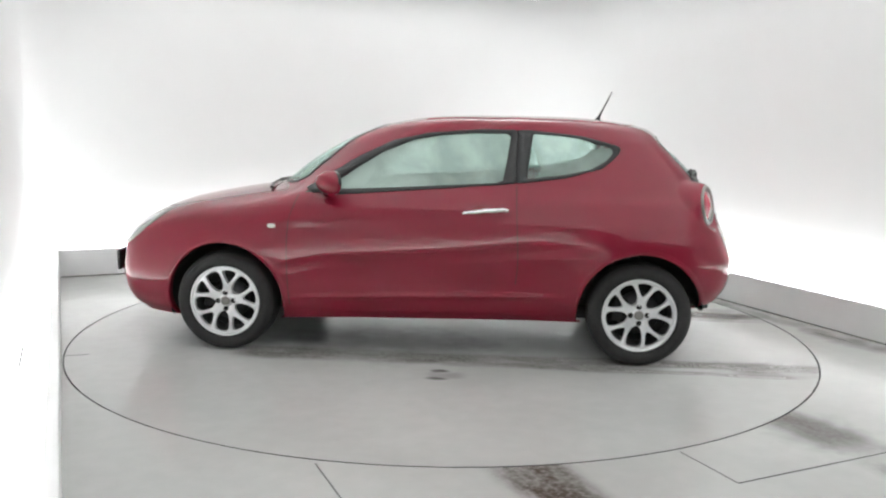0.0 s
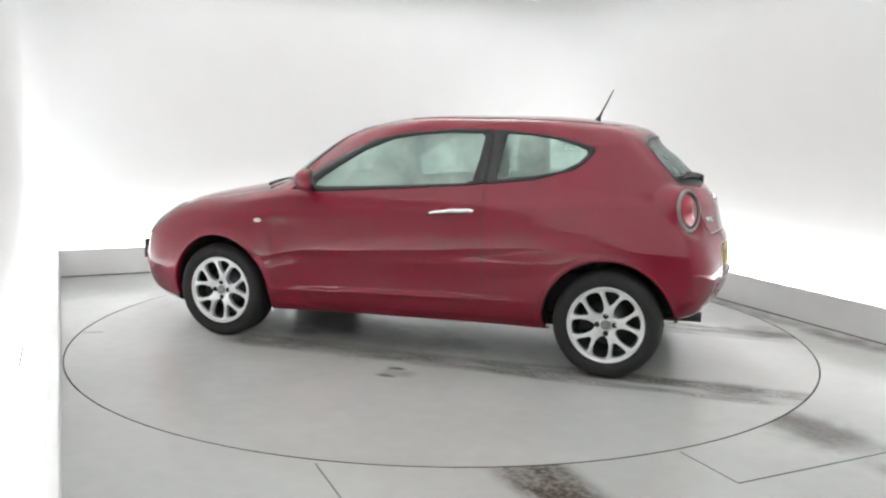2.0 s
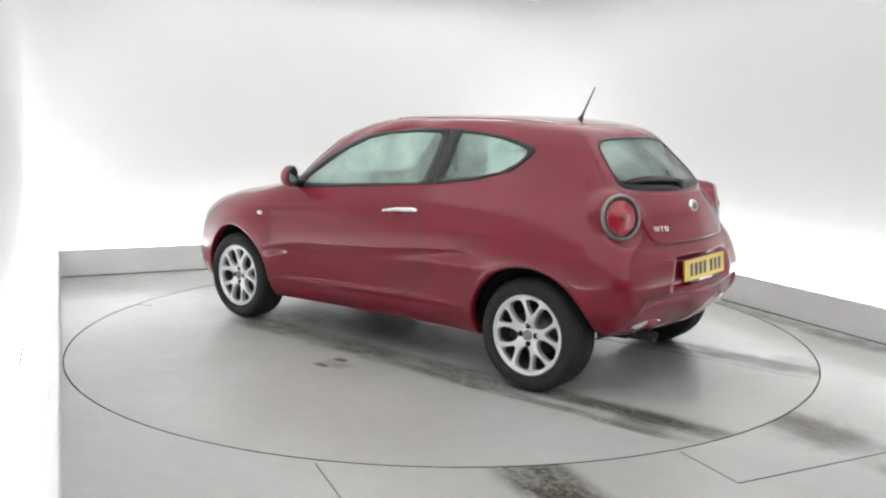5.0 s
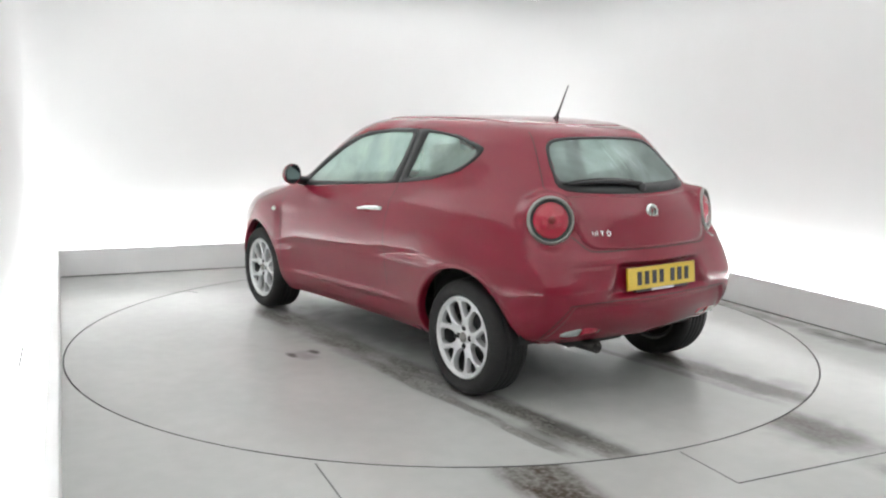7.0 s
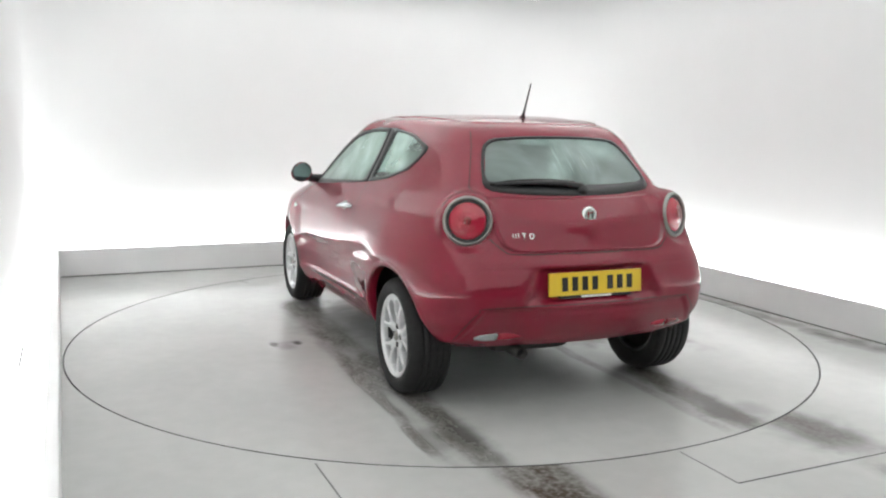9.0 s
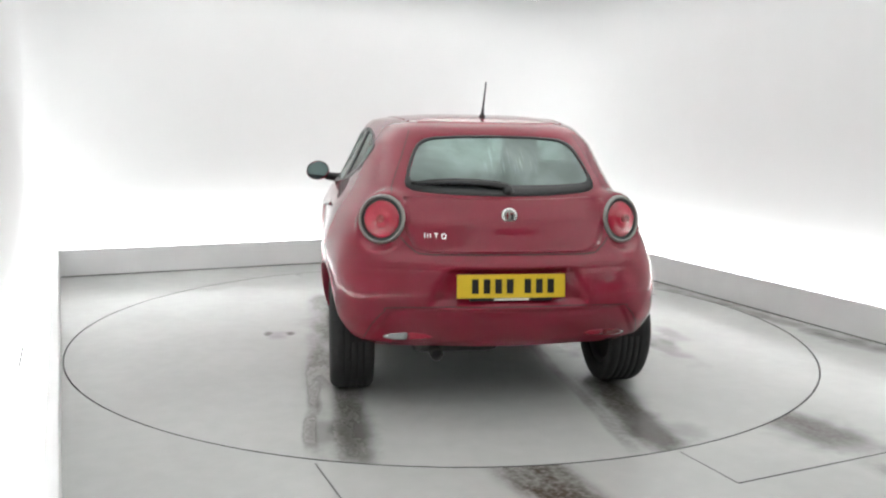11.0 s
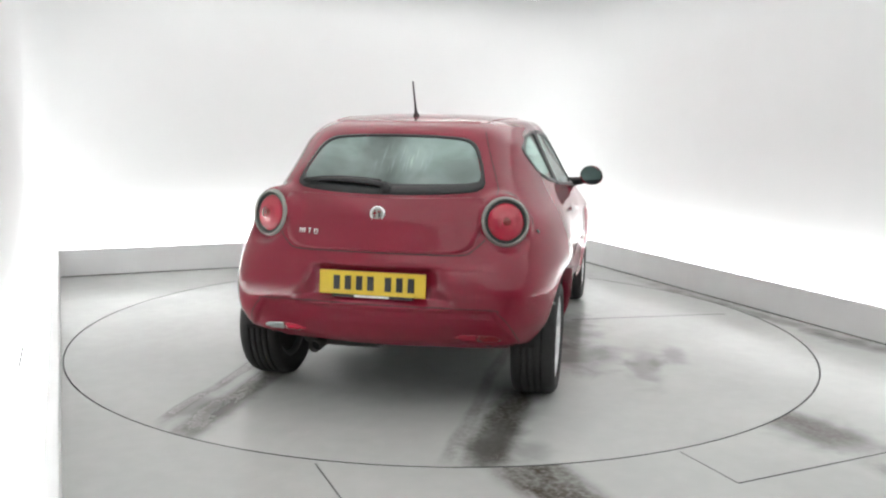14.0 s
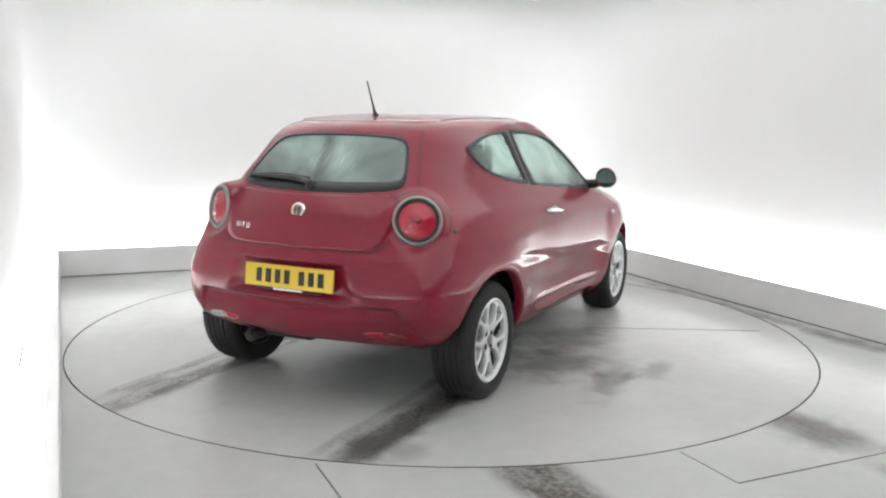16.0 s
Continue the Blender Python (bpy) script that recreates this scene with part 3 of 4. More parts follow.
def ribbon(name, pts, view, width, off, mat, step=0.02):
    """A narrow strip along a line on the skin (a shut line or a seal)."""
    line = []
    for (a, b), (c, d) in zip(pts[:-1], pts[1:]):
        n = max(1, int(math.hypot(c - a, d - b) / step))
        line += [(a + (c - a) * k / n, b + (d - b) * k / n) for k in range(n)]
    line.append(pts[-1])
    verts, faces = [], []
    for i, p in enumerate(line):
        q, r = line[max(i - 1, 0)], line[min(i + 1, len(line) - 1)]
        dx, dy = r[0] - q[0], r[1] - q[1]
        l = math.hypot(dx, dy) or 1
        nx, ny = -dy / l * width / 2, dx / l * width / 2
        verts += [onto(p[0] + nx, p[1] + ny, view, off), onto(p[0] - nx, p[1] - ny, view, off)]
    for i in range(len(line) - 1):
        faces.append((2 * i, 2 * i + 1, 2 * i + 3, 2 * i + 2))
    return mesh_of(name, verts, faces, mat)


def arc_line(pts, n=10):
    """A smooth line through points."""
    p = [pts[0]] + list(pts) + [pts[-1]]
    out = []
    for i in range(1, len(p) - 2):
        for k in range(n):
            t = k / n
            out.append(tuple(0.5 * (2 * p[i][j] + (p[i + 1][j] - p[i - 1][j]) * t + (2 * p[i - 1][j] - 5 * p[i][j] + 4 * p[i + 1][j] - p[i + 2][j]) * t * t + (3 * p[i][j] - p[i - 1][j] - 3 * p[i + 1][j] + p[i + 2][j]) * t**3) for j in (0, 1)))
    out.append(pts[-1])
    return out


def circle(cx, cy, rx, ry=None, n=48):
    ry = rx if ry is None else ry
    return [(cx + rx * math.cos(2 * math.pi * k / n), cy + ry * math.sin(2 * math.pi * k / n)) for k in range(n)]


SIDE_FRAME = [(0.80, 0.985), (0.528, 0.978), (0.0, 1.02), (-0.465, 1.058), (-0.80, 1.098), (-1.02, 1.158), (-1.09, 1.215), (-1.128, 1.262), (-1.120, 1.288), (-1.05, 1.307), (-0.896, 1.345), (-0.591, 1.376), (-0.283, 1.377), (0.027, 1.352), (0.236, 1.305), (0.447, 1.205), (0.64, 1.085)]
GLASS_F = [(0.60, 1.005), (0.2, 1.025), (-0.43, 1.065), (-0.455, 1.2), (-0.473, 1.356), (-0.25, 1.356), (-0.05, 1.340), (0.12, 1.308), (0.296, 1.238), (0.45, 1.141), (0.58, 1.05)]
GLASS_Q = [(-0.572, 1.09), (-0.80, 1.118), (-0.95, 1.15), (-1.04, 1.200), (-1.082, 1.245), (-1.080, 1.272), (-1.03, 1.293), (-0.894, 1.330), (-0.75, 1.350), (-0.605, 1.358)]
REAR_FRAME = rounded([(0.0, 1.064), (0.25, 1.067), (0.492, 1.084), (0.46, 1.20), (0.415, 1.30), (0.36, 1.338), (0.2, 1.350), (0.0, 1.353), (-0.2, 1.350), (-0.36, 1.338), (-0.415, 1.30), (-0.46, 1.20), (-0.492, 1.084), (-0.25, 1.067)])
GLASS_R = rounded([(0.0, 1.113), (0.25, 1.115), (0.465, 1.123), (0.446, 1.20), (0.402, 1.292), (0.35, 1.327), (0.2, 1.339), (0.0, 1.342), (-0.2, 1.339), (-0.35, 1.327), (-0.402, 1.292), (-0.446, 1.20), (-0.465, 1.123), (-0.25, 1.115)])
DOOR = [(0.80, 0.97), (0.845, 0.80), (0.855, 0.60), (0.845, 0.30), (0.80, 0.265), (0.0, 0.285), (-0.46, 0.30), (-0.50, 0.42), (-0.53, 0.65), (-0.525, 0.86), (-0.52, 1.045), (0.0, 1.005), (0.528, 0.962)]
SCREEN_FRAME = rounded([(0.0, 1.02), (0.35, 1.02), (0.60, 1.03), (0.545, 1.20), (0.46, 1.34), (0.40, 1.385), (0.2, 1.398), (0.0, 1.40), (-0.2, 1.398), (-0.40, 1.385), (-0.46, 1.34), (-0.545, 1.20), (-0.60, 1.03), (-0.35, 1.02)])


def shrink(poly, f):
    c = (sum(p[0] for p in poly) / len(poly), sum(p[1] for p in poly) / len(poly))
    return [(c[0] + (p[0] - c[0]) * f, c[1] + (p[1] - c[1]) * f) for p in poly]


def cut_body():
    """The painted shell with its windows and wheel arches cut out, as body, roof and both bumpers."""
    side, rear, front = shrink(SIDE_FRAME, 0.97), shrink(REAR_FRAME, 0.965), shrink(SCREEN_FRAME, 0.965)
    whole = mesh_of("shell", VERTS, FACES, PAINT)
    bm = bmesh.new()
    bm.from_mesh(whole)
    bmesh.ops.recalc_face_normals(bm, faces=bm.faces)
    bm.to_mesh(whole)
    bm.free()
    normals = [v.normal.copy() for v in whole.vertices]
    faces = [tuple(p.vertices) for p in whole.polygons]
    pieces = {"body": [], "roof": [], "rear_bumper": [], "front_bumper": [], "left_door": [], "right_door": []}
    for f in faces:
        p = sum((Vector(VERTS[i]) for i in f), Vector()) / len(f)
        if p.z > 0.95 and abs(p.y) > 0.5 and inside_poly((p.x, p.z), side):
            continue
        if p.x < -1.2 and p.z > 1.0 and inside_poly((p.y, p.z), rear):
            continue
        if p.x > 0 and p.z > 0.99 and inside_poly((p.y, p.z), front):
            continue
        if abs(p.y) > 0.5 and p.z < 0.8 and min(math.hypot(abs(VERTS[i][0]) - AXLE, VERTS[i][2] - HUB_Z) for i in f) < ARCH_R + 0.002:
            continue
        kind = "body"
        if p.z > 1.415:
            kind = "roof"
        elif p.x < -AXLE - 0.25 and p.z < 0.785:
            kind = "rear_bumper"
        elif p.x > AXLE + 0.25 and p.z < 0.60:
            kind = "front_bumper"
        elif abs(p.y) > 0.5 and 0.26 < p.z < 1.06 and inside_poly((p.x, p.z), DOOR):
            kind = "left_door" if p.y > 0 else "right_door"
        pieces[kind].append(f)
    out = {}
    for kind, keep in pieces.items():
        used = sorted({i for f in keep for i in f})
        idx = {o: k for k, o in enumerate(used)}
        me = mesh_of(kind, [VERTS[i] for i in used], [tuple(idx[i] for i in f) for f in keep], PAINT)
        me.normals_split_custom_set_from_vertices([normals[i] for i in used])
        out[kind] = me
    bpy.data.meshes.remove(whole)
    return out


def arch_lip(name, ax, view):
    """Rolled edge of a wheel arch and the flange behind it."""
    verts, faces = [], []
    s = 1 if view == "left" else -1
    angles = [radians(a) for a in np.linspace(-24, 204, 77)]
    row = 6
    for a in angles:
        ca, sa = math.cos(a), math.sin(a)
        def at(r, off):
            return onto(ax + r * ca, max(HUB_Z + r * sa, hem(ax + r * ca) + 0.003), view, off)
        e = at(ARCH_R, 0.0)
        verts += [at(ARCH_R + 0.034, -0.001), at(ARCH_R + 0.026, 0.0012), at(ARCH_R + 0.006, 0.0022), at(ARCH_R - 0.003, 0.0005), Vector((e.x, e.y - s * 0.022, e.z)), Vector((e.x, e.y - s * 0.05, e.z))]
    for i in range(len(angles) - 1):
        for k in range(row - 1):
            faces.append((i * row + k, i * row + k + 1, (i + 1) * row + k + 1, (i + 1) * row + k))
    return mesh_of(name, verts, faces, PAINT)


def wheel_liner(ax, s):
    """Dark inner arch round a wheel."""
    verts, faces = [], []
    angles = [radians(a) for a in np.linspace(-20, 200, 40)]
    prof = [(ARCH_R + 0.012, 0.755), (ARCH_R + 0.012, 0.55), (0.2, 0.55), (0.0, 0.55)]
    for a in angles:
        for r, y in prof:
            verts.append((ax + r * math.cos(a), s * y, max(HUB_Z + r * math.sin(a), hem(ax + r * math.cos(a)) + 0.012)))
    n = len(prof)
    for i in range(len(angles) - 1):
        for k in range(n - 1):
            faces.append((i * n + k, i * n + k + 1, (i + 1) * n + k + 1, (i + 1) * n + k))
    return mesh_of("arch_liner", verts, faces, DARK)


def spoke_face(r):
    """Depth of the wheel's face at a radius: dished at the hub, level near the rim."""
    return float(np.interp(r, [0.03, 0.06, 0.09, 0.12, 0.16, 0.21], [-0.018, -0.016, -0.010, -0.005, -0.003, -0.005]))


def spoke_mesh():
    """One forked spoke: a fifth of the wheel's face between two round openings, with a small opening in its fork."""
    half = [(0.040, 36.0), (0.066, 36.0), (0.068, 30.0), (0.074, 24.0), (0.084, 19.5), (0.100, 17.2), (0.12, 17.0), (0.14, 18.0), (0.16, 19.8), (0.175, 21.6), (0.186, 24.0), (0.1915, 27.0), (0.194, 36.0), (0.205, 36.0)]
    fork = [(0.112, 0.0), (0.115, 3.4), (0.124, 6.4), (0.140, 9.4), (0.158, 11.8), (0.175, 13.2), (0.186, 13.0), (0.191, 11.0), (0.1932, 4.5), (0.194, 0.0)]

    def fine(pts):
        out = []
        for (r0, a0), (r1, a1) in zip(pts[:-1], pts[1:]):
            n = max(1, int(math.hypot(r1 - r0, radians(a1 - a0) * r0) / 0.006))
            out += [(r0 + (r1 - r0) * k / n, a0 + (a1 - a0) * k / n) for k in range(n)]
        return out + [pts[-1]]

    def flat(pts):
        return [Vector((r * math.cos(radians(q)), r * math.sin(radians(q)))) for r, q in pts]

    up = fine(half)
    rim = [(0.205, q) for q in np.linspace(36, -36, 25)][1:-1]
    hub = [(0.040, q) for q in np.linspace(-36, 36, 13)][1:-1]
    outer = flat(up + rim + [(r, -q) for r, q in reversed(up)] + hub)
    tri = fine(fork)
    inner = flat(tri + [(r, -q) for r, q in reversed(tri[1:-1])])
    bm = bmesh.new()
    for loop, sign in ((outer, 1), (inner, -1)):
        n = len(loop)
        area = sum(loop[i - 1].x * loop[i].y - loop[i].x * loop[i - 1].y for i in range(n))
        turn = sign * (1 if area > 0 else -1)
        rows = []
        for inset, drop in ((0.0, 0.034), (0.0, 0.0045), (0.0014, 0.0015), (0.0045, 0.0)):
            row = []
            for i in range(n):
                d = loop[(i + 1) % n] - loop[i - 1]
                d = d.normalized() if d.length > 1e-9 else Vector((1, 0))
                p = loop[i] + Vector((-d.y, d.x)) * turn * inset
                row.append(bm.verts.new((p.x, spoke_face(p.length) - drop, p.y)))
            rows.append(row)
        for p, q in zip(rows[:-1], rows[1:]):
            for i in range(n):
                j = (i + 1) % n
                bm.faces.new((p[i], p[j], q[j], q[i]))
        for i in range(n):
            if bm.edges.get((rows[-1][i], rows[-1][(i + 1) % n])) is None:
                bm.edges.new((rows[-1][i], rows[-1][(i + 1) % n]))
    rim_edges = [e for e in bm.edges if len(e.link_faces) == 1 and min(v.co.y for v in e.verts) > -0.025]
    bmesh.ops.triangle_fill(bm, use_beauty=True, edges=rim_edges, normal=(0, 1, 0))
    me = bm_mesh("spoke", bm, ALLOY)
    me.set_sharp_from_angle(angle=radians(40))
    return me


def build_wheel(car, ax, s, turn):
    """Wheel with its outer face at y = 0, pushed to the side s."""
    at = pose(ax, s * 0.831, HUB_Z, 0, turn, 0 if s > 0 else 180)
    rim_prof = [(0.218, -0.012), (0.2195, 0.0), (0.216, 0.005), (0.209, 0.004), (0.203, -0.003), (0.199, -0.012), (0.1935, -0.030)]
    wheel = part("wheel", lathe("wheel", rim_prof, ALLOY, seg=64), car, "silver five-spoke alloy wheel", at)
    # separate from the bright rim, its dark colour stands for shade inside the wheel
    part("rim_barrel", lathe("rim_barrel", [(0.192, -0.029), (0.186, -0.09), (0.186, -0.17), (0.205, -0.18), (0.212, -0.178)], BARREL, seg=48), wheel, "inner rim barrel, coloured dark for the shade behind the spokes")
    tp = [(0.214, -0.012), (0.222, 0.004), (0.245, 0.016), (0.27, 0.017), (0.288, 0.006), (0.299, -0.010), (0.304, -0.025)]
    for g in (0.055, 0.088, 0.121, 0.154):
        tp += [(TYRE_R, -g + 0.012), (TYRE_R, -g + 0.004), (TYRE_R - 0.007, -g + 0.003), (TYRE_R - 0.007, -g - 0.003), (TYRE_R, -g - 0.004)]
    tp += [(0.304, -0.182), (0.299, -0.196), (0.285, -0.206), (0.25, -0.208), (0.21, -0.185)]
    part("tyre", lathe("tyre", tp, RUBBER, seg=72), wheel, "black rubber tyre with worn tread")
    part("brake_disc", lathe("brake_disc", [(0.0, -0.075), (0.07, -0.075), (0.075, -0.09), (0.128, -0.09), (0.128, -0.11), (0.0, -0.11)], STEEL, seg=40), wheel)
    part("brake_caliper", box("brake_caliper", (0.07, -0.13, -0.07), (0.15, -0.06, 0.07), DARK, 0.01), wheel)
    part("wheel_back", lathe("wheel_back", [(0.0, -0.15), (0.186, -0.15)], DARK, seg=32), wheel)
    spoke = spoke_mesh()
    for k in range(5):
        part("spoke", spoke, wheel, at=pose(0, 0, 0, 0, -(90 + 72 * k), 0))
    part("hub", lathe("hub", [(0.0, -0.012), (0.030, -0.012), (0.034, -0.016), (0.042, -0.0185), (0.052, -0.021), (0.064, -0.03), (0.067, -0.06)], ALLOY, seg=32), wheel)
    part("hub_cap", lathe("hub_cap", [(0.0, -0.004), (0.016, -0.004), (0.019, -0.0065), (0.021, -0.0065), (0.023, -0.004), (0.027, -0.005), (0.029, -0.016)], RING_GREY, seg=24), wheel)
    for k in range(4):
        a = math.pi / 4 + math.pi / 2 * k + 0.6
        part("wheel_bolt", lathe("wheel_bolt", [(0.0, -0.014), (0.0095, -0.0135), (0.0150, -0.012), (0.0160, -0.0125), (0.0160, -0.03)], DARK, seg=12), wheel, at=Matrix.Translation((0.049 * math.cos(a), -0.002, 0.049 * math.sin(a))))
    return wheel


def spoiler_mesh():
    """Overhanging lip along the roof's rear edge: top, blunt tail face and underside."""
    verts, faces = [], []
    ys = np.linspace(-0.43, 0.43, 61)
    for y in ys:
        k = max(0.0, 1 - (abs(y) / 0.43) ** 5)
        top, low = onto(y, 1.414, "rear", 0.001), onto(y, 1.346, "rear", -0.002)
        lead = Vector((top.x + 0.05, y, onto(top.x + 0.05, y, "top").z + 0.0008))
        tip = 0.040 * k
        verts += [lead, top + Vector((-0.006 * k, 0, 0.002 * k)), Vector((top.x - 0.9 * tip, y, 1.396)), Vector((top.x - tip, y, 1.391)), Vector((top.x - 0.95 * tip, y, 1.377)), Vector((top.x - 0.7 * tip, y, 1.372)), low]
    n = 7
    for i in range(len(ys) - 1):
        for k in range(n - 1):
            faces.append((i * n + k, i * n + k + 1, (i + 1) * n + k + 1, (i + 1) * n + k))
    me = mesh_of("roof_spoiler", verts, faces, PAINT)
    me.set_sharp_from_angle(angle=radians(50))
    return me


def build_car():
    car = new("hatchback_car")
    car.empty_display_size = 0.3
    tagged(car, "dusty red three-door hatchback car standing on the turntable", "car")
    shell = cut_body()
    for kind, label in (("body", "dull red painted body shell"), ("roof", "red painted roof panel"), ("rear_bumper", "red painted rear bumper"), ("front_bumper", "red painted front bumper")):
        part(kind, shell[kind], car, label)
    part("underbody", box("underbody", (-1.0, -0.50, 0.20), (1.9, 0.50, 0.26), DARK, 0.02), car)
    part("boot_floor", box("boot_floor", (-1.72, -0.56, 0.345), (-0.98, 0.56, 0.38), DARK, 0.01), car)
    part("rear_axle", tube("rear_axle", [(-AXLE, -0.62, 0.27), (-AXLE + 0.06, 0.0, 0.29), (-AXLE, 0.62, 0.27)], [0.04, 0.05, 0.04], DARK), car)
    for s in (1, -1):
        part("floor_pan", box("floor_pan", (-0.90, min(s * 0.50, s * 0.75), 0.252), (0.90, max(s * 0.50, s * 0.75), 0.29), DARK, 0.02), car)
    for view, s in (("left", 1), ("right", -1)):
        for ax in (AXLE, -AXLE):
            part("wheel_arch_lip", arch_lip("wheel_arch_lip", ax, view), car)
            part("arch_liner", wheel_liner(ax, s), car)
        # windows of the side
        cut_a = [(0.80, 0.985), (0.528, 0.978), (0.0, 1.02), (-0.512, 1.061), (-0.512, 1.377), (-0.283, 1.377), (0.027, 1.352), (0.236, 1.305), (0.447, 1.205), (0.64, 1.085)]
        cut_b = [(-0.512, 1.061), (-0.80, 1.098), (-1.02, 1.158), (-1.09, 1.215), (-1.128, 1.262), (-1.120, 1.288), (-1.05, 1.307), (-0.896, 1.345), (-0.591, 1.376), (-0.512, 1.377)]
        ca, cb = (0.05, 1.15), (-0.80, 1.22)
        part("window_trim", band("window_trim", GLASS_F, cut_a, ca, view, 0.004, BLACK_TRIM), car, "black window surround")
        part("window_trim", band("window_trim", GLASS_Q, cut_b, cb, view, 0.004, BLACK_TRIM), car, "black window surround")
        part("side_window", patch("side_window", shrink(GLASS_F, 1.02), view, -0.003, GLASS, 12), car, "misted green-tinted glass")
        part("quarter_window", patch("quarter_window", shrink(GLASS_Q, 1.03), view, -0.003, GLASS_CLEAR, 8), car, "misted green-tinted glass")
        # door skin with its shut line
        for line in ([(0.80, 0.972), (0.848, 0.80), (0.858, 0.60), (0.852, 0.42), (0.845, 0.30)], [(-0.523, 0.47), (-0.530, 0.54), (-0.533, 0.65), (-0.522, 0.86), (-0.515, 1.056)]):
            part("shut_line", ribbon("shut_line", arc_line(line), view, 0.0045, 0.0006, GAP), car)
        part("door_skin", shell[view + "_door"], car, "red painted door panel")
        # handle
        h0, h1 = onto(-0.215, 0.888, view, 0.022), onto(-0.455, 0.908, view, 0.022)
        mid = h0.lerp(h1, 0.5) + Vector((0, s * 0.008, 0.004))
        part("door_handle", tube("door_handle", [onto(-0.205, 0.887, view, 0.004), h0.lerp(h1, 0.1), h0.lerp(h1, 0.3), mid, h0.lerp(h1, 0.75), h0.lerp(h1, 0.94), onto(-0.465, 0.909, view, 0.002)], [0.007, 0.010, 0.012, 0.013, 0.014, 0.014, 0.010], CHROME, 12), car, "polished metal door handle")
        part("handle_recess", patch("handle_recess", circle(-0.31, 0.903, 0.062, 0.026), view, 0.0032, LENS_DARK, 3, 32), car)
        part("side_repeater", patch("side_repeater", circle(0.945, 0.787, 0.026, 0.013), view, 0.006, WHITE_LENS, 4, 24, 0.008), car, "small pale side repeater lamp")
        # door mirror
        bm = bmesh.new()
        bmesh.ops.create_uvsphere(bm, u_segments=24, v_segments=16, radius=1.0)
        for v in bm.verts:
            if v.co.x < -0.28:
                v.co.x = -0.28
            v.co = Vector((0.565 + v.co.x * 0.095 - 0.6 * s * v.co.y * 0.082, s * 0.905 + v.co.y * (0.082 - 0.012 * v.co.z), 1.056 + v.co.z * 0.070))
        mir = part("door_mirror", bm_mesh("door_mirror", bm, PAINT), car, "red door mirror housing")
        bm = bmesh.new()
        bmesh.ops.create_circle(bm, cap_ends=True, segments=28, radius=1.0)
        for v in bm.verts:
            v.co = Vector((0.5355 - 0.6 * s * v.co.x * 0.072, s * 0.905 + v.co.x * 0.072, 1.056 + v.co.y * 0.061))
        part("mirror_glass", bm_mesh("mirror_glass", bm, MIRROR_GLASS), mir)
        sur = lathe("mirror_surround", [(0.0, 0.0), (0.93, 0.0), (1.02, 0.006), (1.02, 0.02)], BLACK_TRIM, "x", 32)
        for v in sur.vertices:
            v.co = Vector((0.5368 + v.co.x - 0.6 * s * v.co.y * 0.080, s * 0.905 + v.co.y * 0.080, 1.056 + v.co.z * 0.068))
        part("mirror_surround", sur, mir)
        part("mirror_arm", tube("mirror_arm", [(0.64, s * 0.68, 1.0), (0.63, s * 0.76, 1.0), (0.60, s * 0.85, 1.015)], [0.042, 0.034, 0.028], BLACK_TRIM), mir)
        # tail lamp: grey bezel, dark gap, domed red lens
        lm = Matrix.Translation((LAMP_AT[0], s * LAMP_AT[1], LAMP_AT[2])) @ pose(0, 0, 0, 0, LAMP_TILT, -s * LAMP_YAW)
        bez = part("lamp_bezel", lathe("lamp_bezel", [(0.104, 0.03), (0.1045, -0.004), (0.1065, -0.010), (0.110, -0.011), (0.116, -0.007), (0.121, 0.001), (0.124, 0.02), (0.125, 0.06)], RING_GREY, "x", 56), car, "satin grey ring round the tail lamp", lm)
        part("lamp_well", lathe("lamp_well", [(0.0, -0.001), (0.105, -0.001)], BLACK_TRIM, "x", 40), bez)
        tl = part("tail_lamp", lathe("tail_lamp", [(0.0, -0.020), (0.022, -0.0195), (0.031, -0.0185), (0.033, -0.016), (0.058, -0.0125), (0.080, -0.007), (0.090, -0.0015), (0.0925, 0.006)], LENS, "x", 48), car, "round red tail lamp", lm)
        part("inner_lens", lathe("inner_lens", [(0.0, -0.0235), (0.016, -0.023), (0.021, -0.0185)], LENS_DARK, "x", 24), tl)
        # head lamp
        part("head_lamp", patch("head_lamp", circle(s * 0.56, 0.725, 0.085, 0.105), "front", 0.006, CLEAR, 6, 40, 0.01), car, "clear oval head lamp")
        part("head_lamp_ring", band("head_lamp_ring", circle(s * 0.56, 0.725, 0.083, 0.103), circle(s * 0.56, 0.725, 0.10, 0.12), (s * 0.56, 0.725), "front", 0.006, RING_GREY, 48), car)
        # rear reflector lamps low in the bumper
        if s > 0:
            part("reversing_lamp", patch("reversing_lamp", [(0.61, 0.388), (0.57, 0.408), (0.485, 0.418), (0.485, 0.378), (0.55, 0.376)], "rear", 0.003, CLEAR, 3, 40, 0.006), car, "clear reversing lamp")
            part("fog_lamp", patch("fog_lamp", [(0.478, 0.418), (0.41, 0.412), (0.36, 0.395), (0.41, 0.378), (0.478, 0.378)], "rear", 0.003, LENS, 3, 40, 0.006), car, "red rear fog lamp")
        else:
            part("fog_lamp", patch("fog_lamp", [(-0.385, 0.40), (-0.42, 0.414), (-0.49, 0.416), (-0.49, 0.384), (-0.43, 0.382)], "rear", 0.003, LENS, 3, 40, 0.006), car, "red rear fog lamp")
            part("reflector", patch("reflector", [(-0.497, 0.416), (-0.57, 0.412), (-0.62, 0.392), (-0.57, 0.380), (-0.497, 0.383)], "rear", 0.005, LENS_DARK, 3, 40, 0.006), car, "dark red reflector")
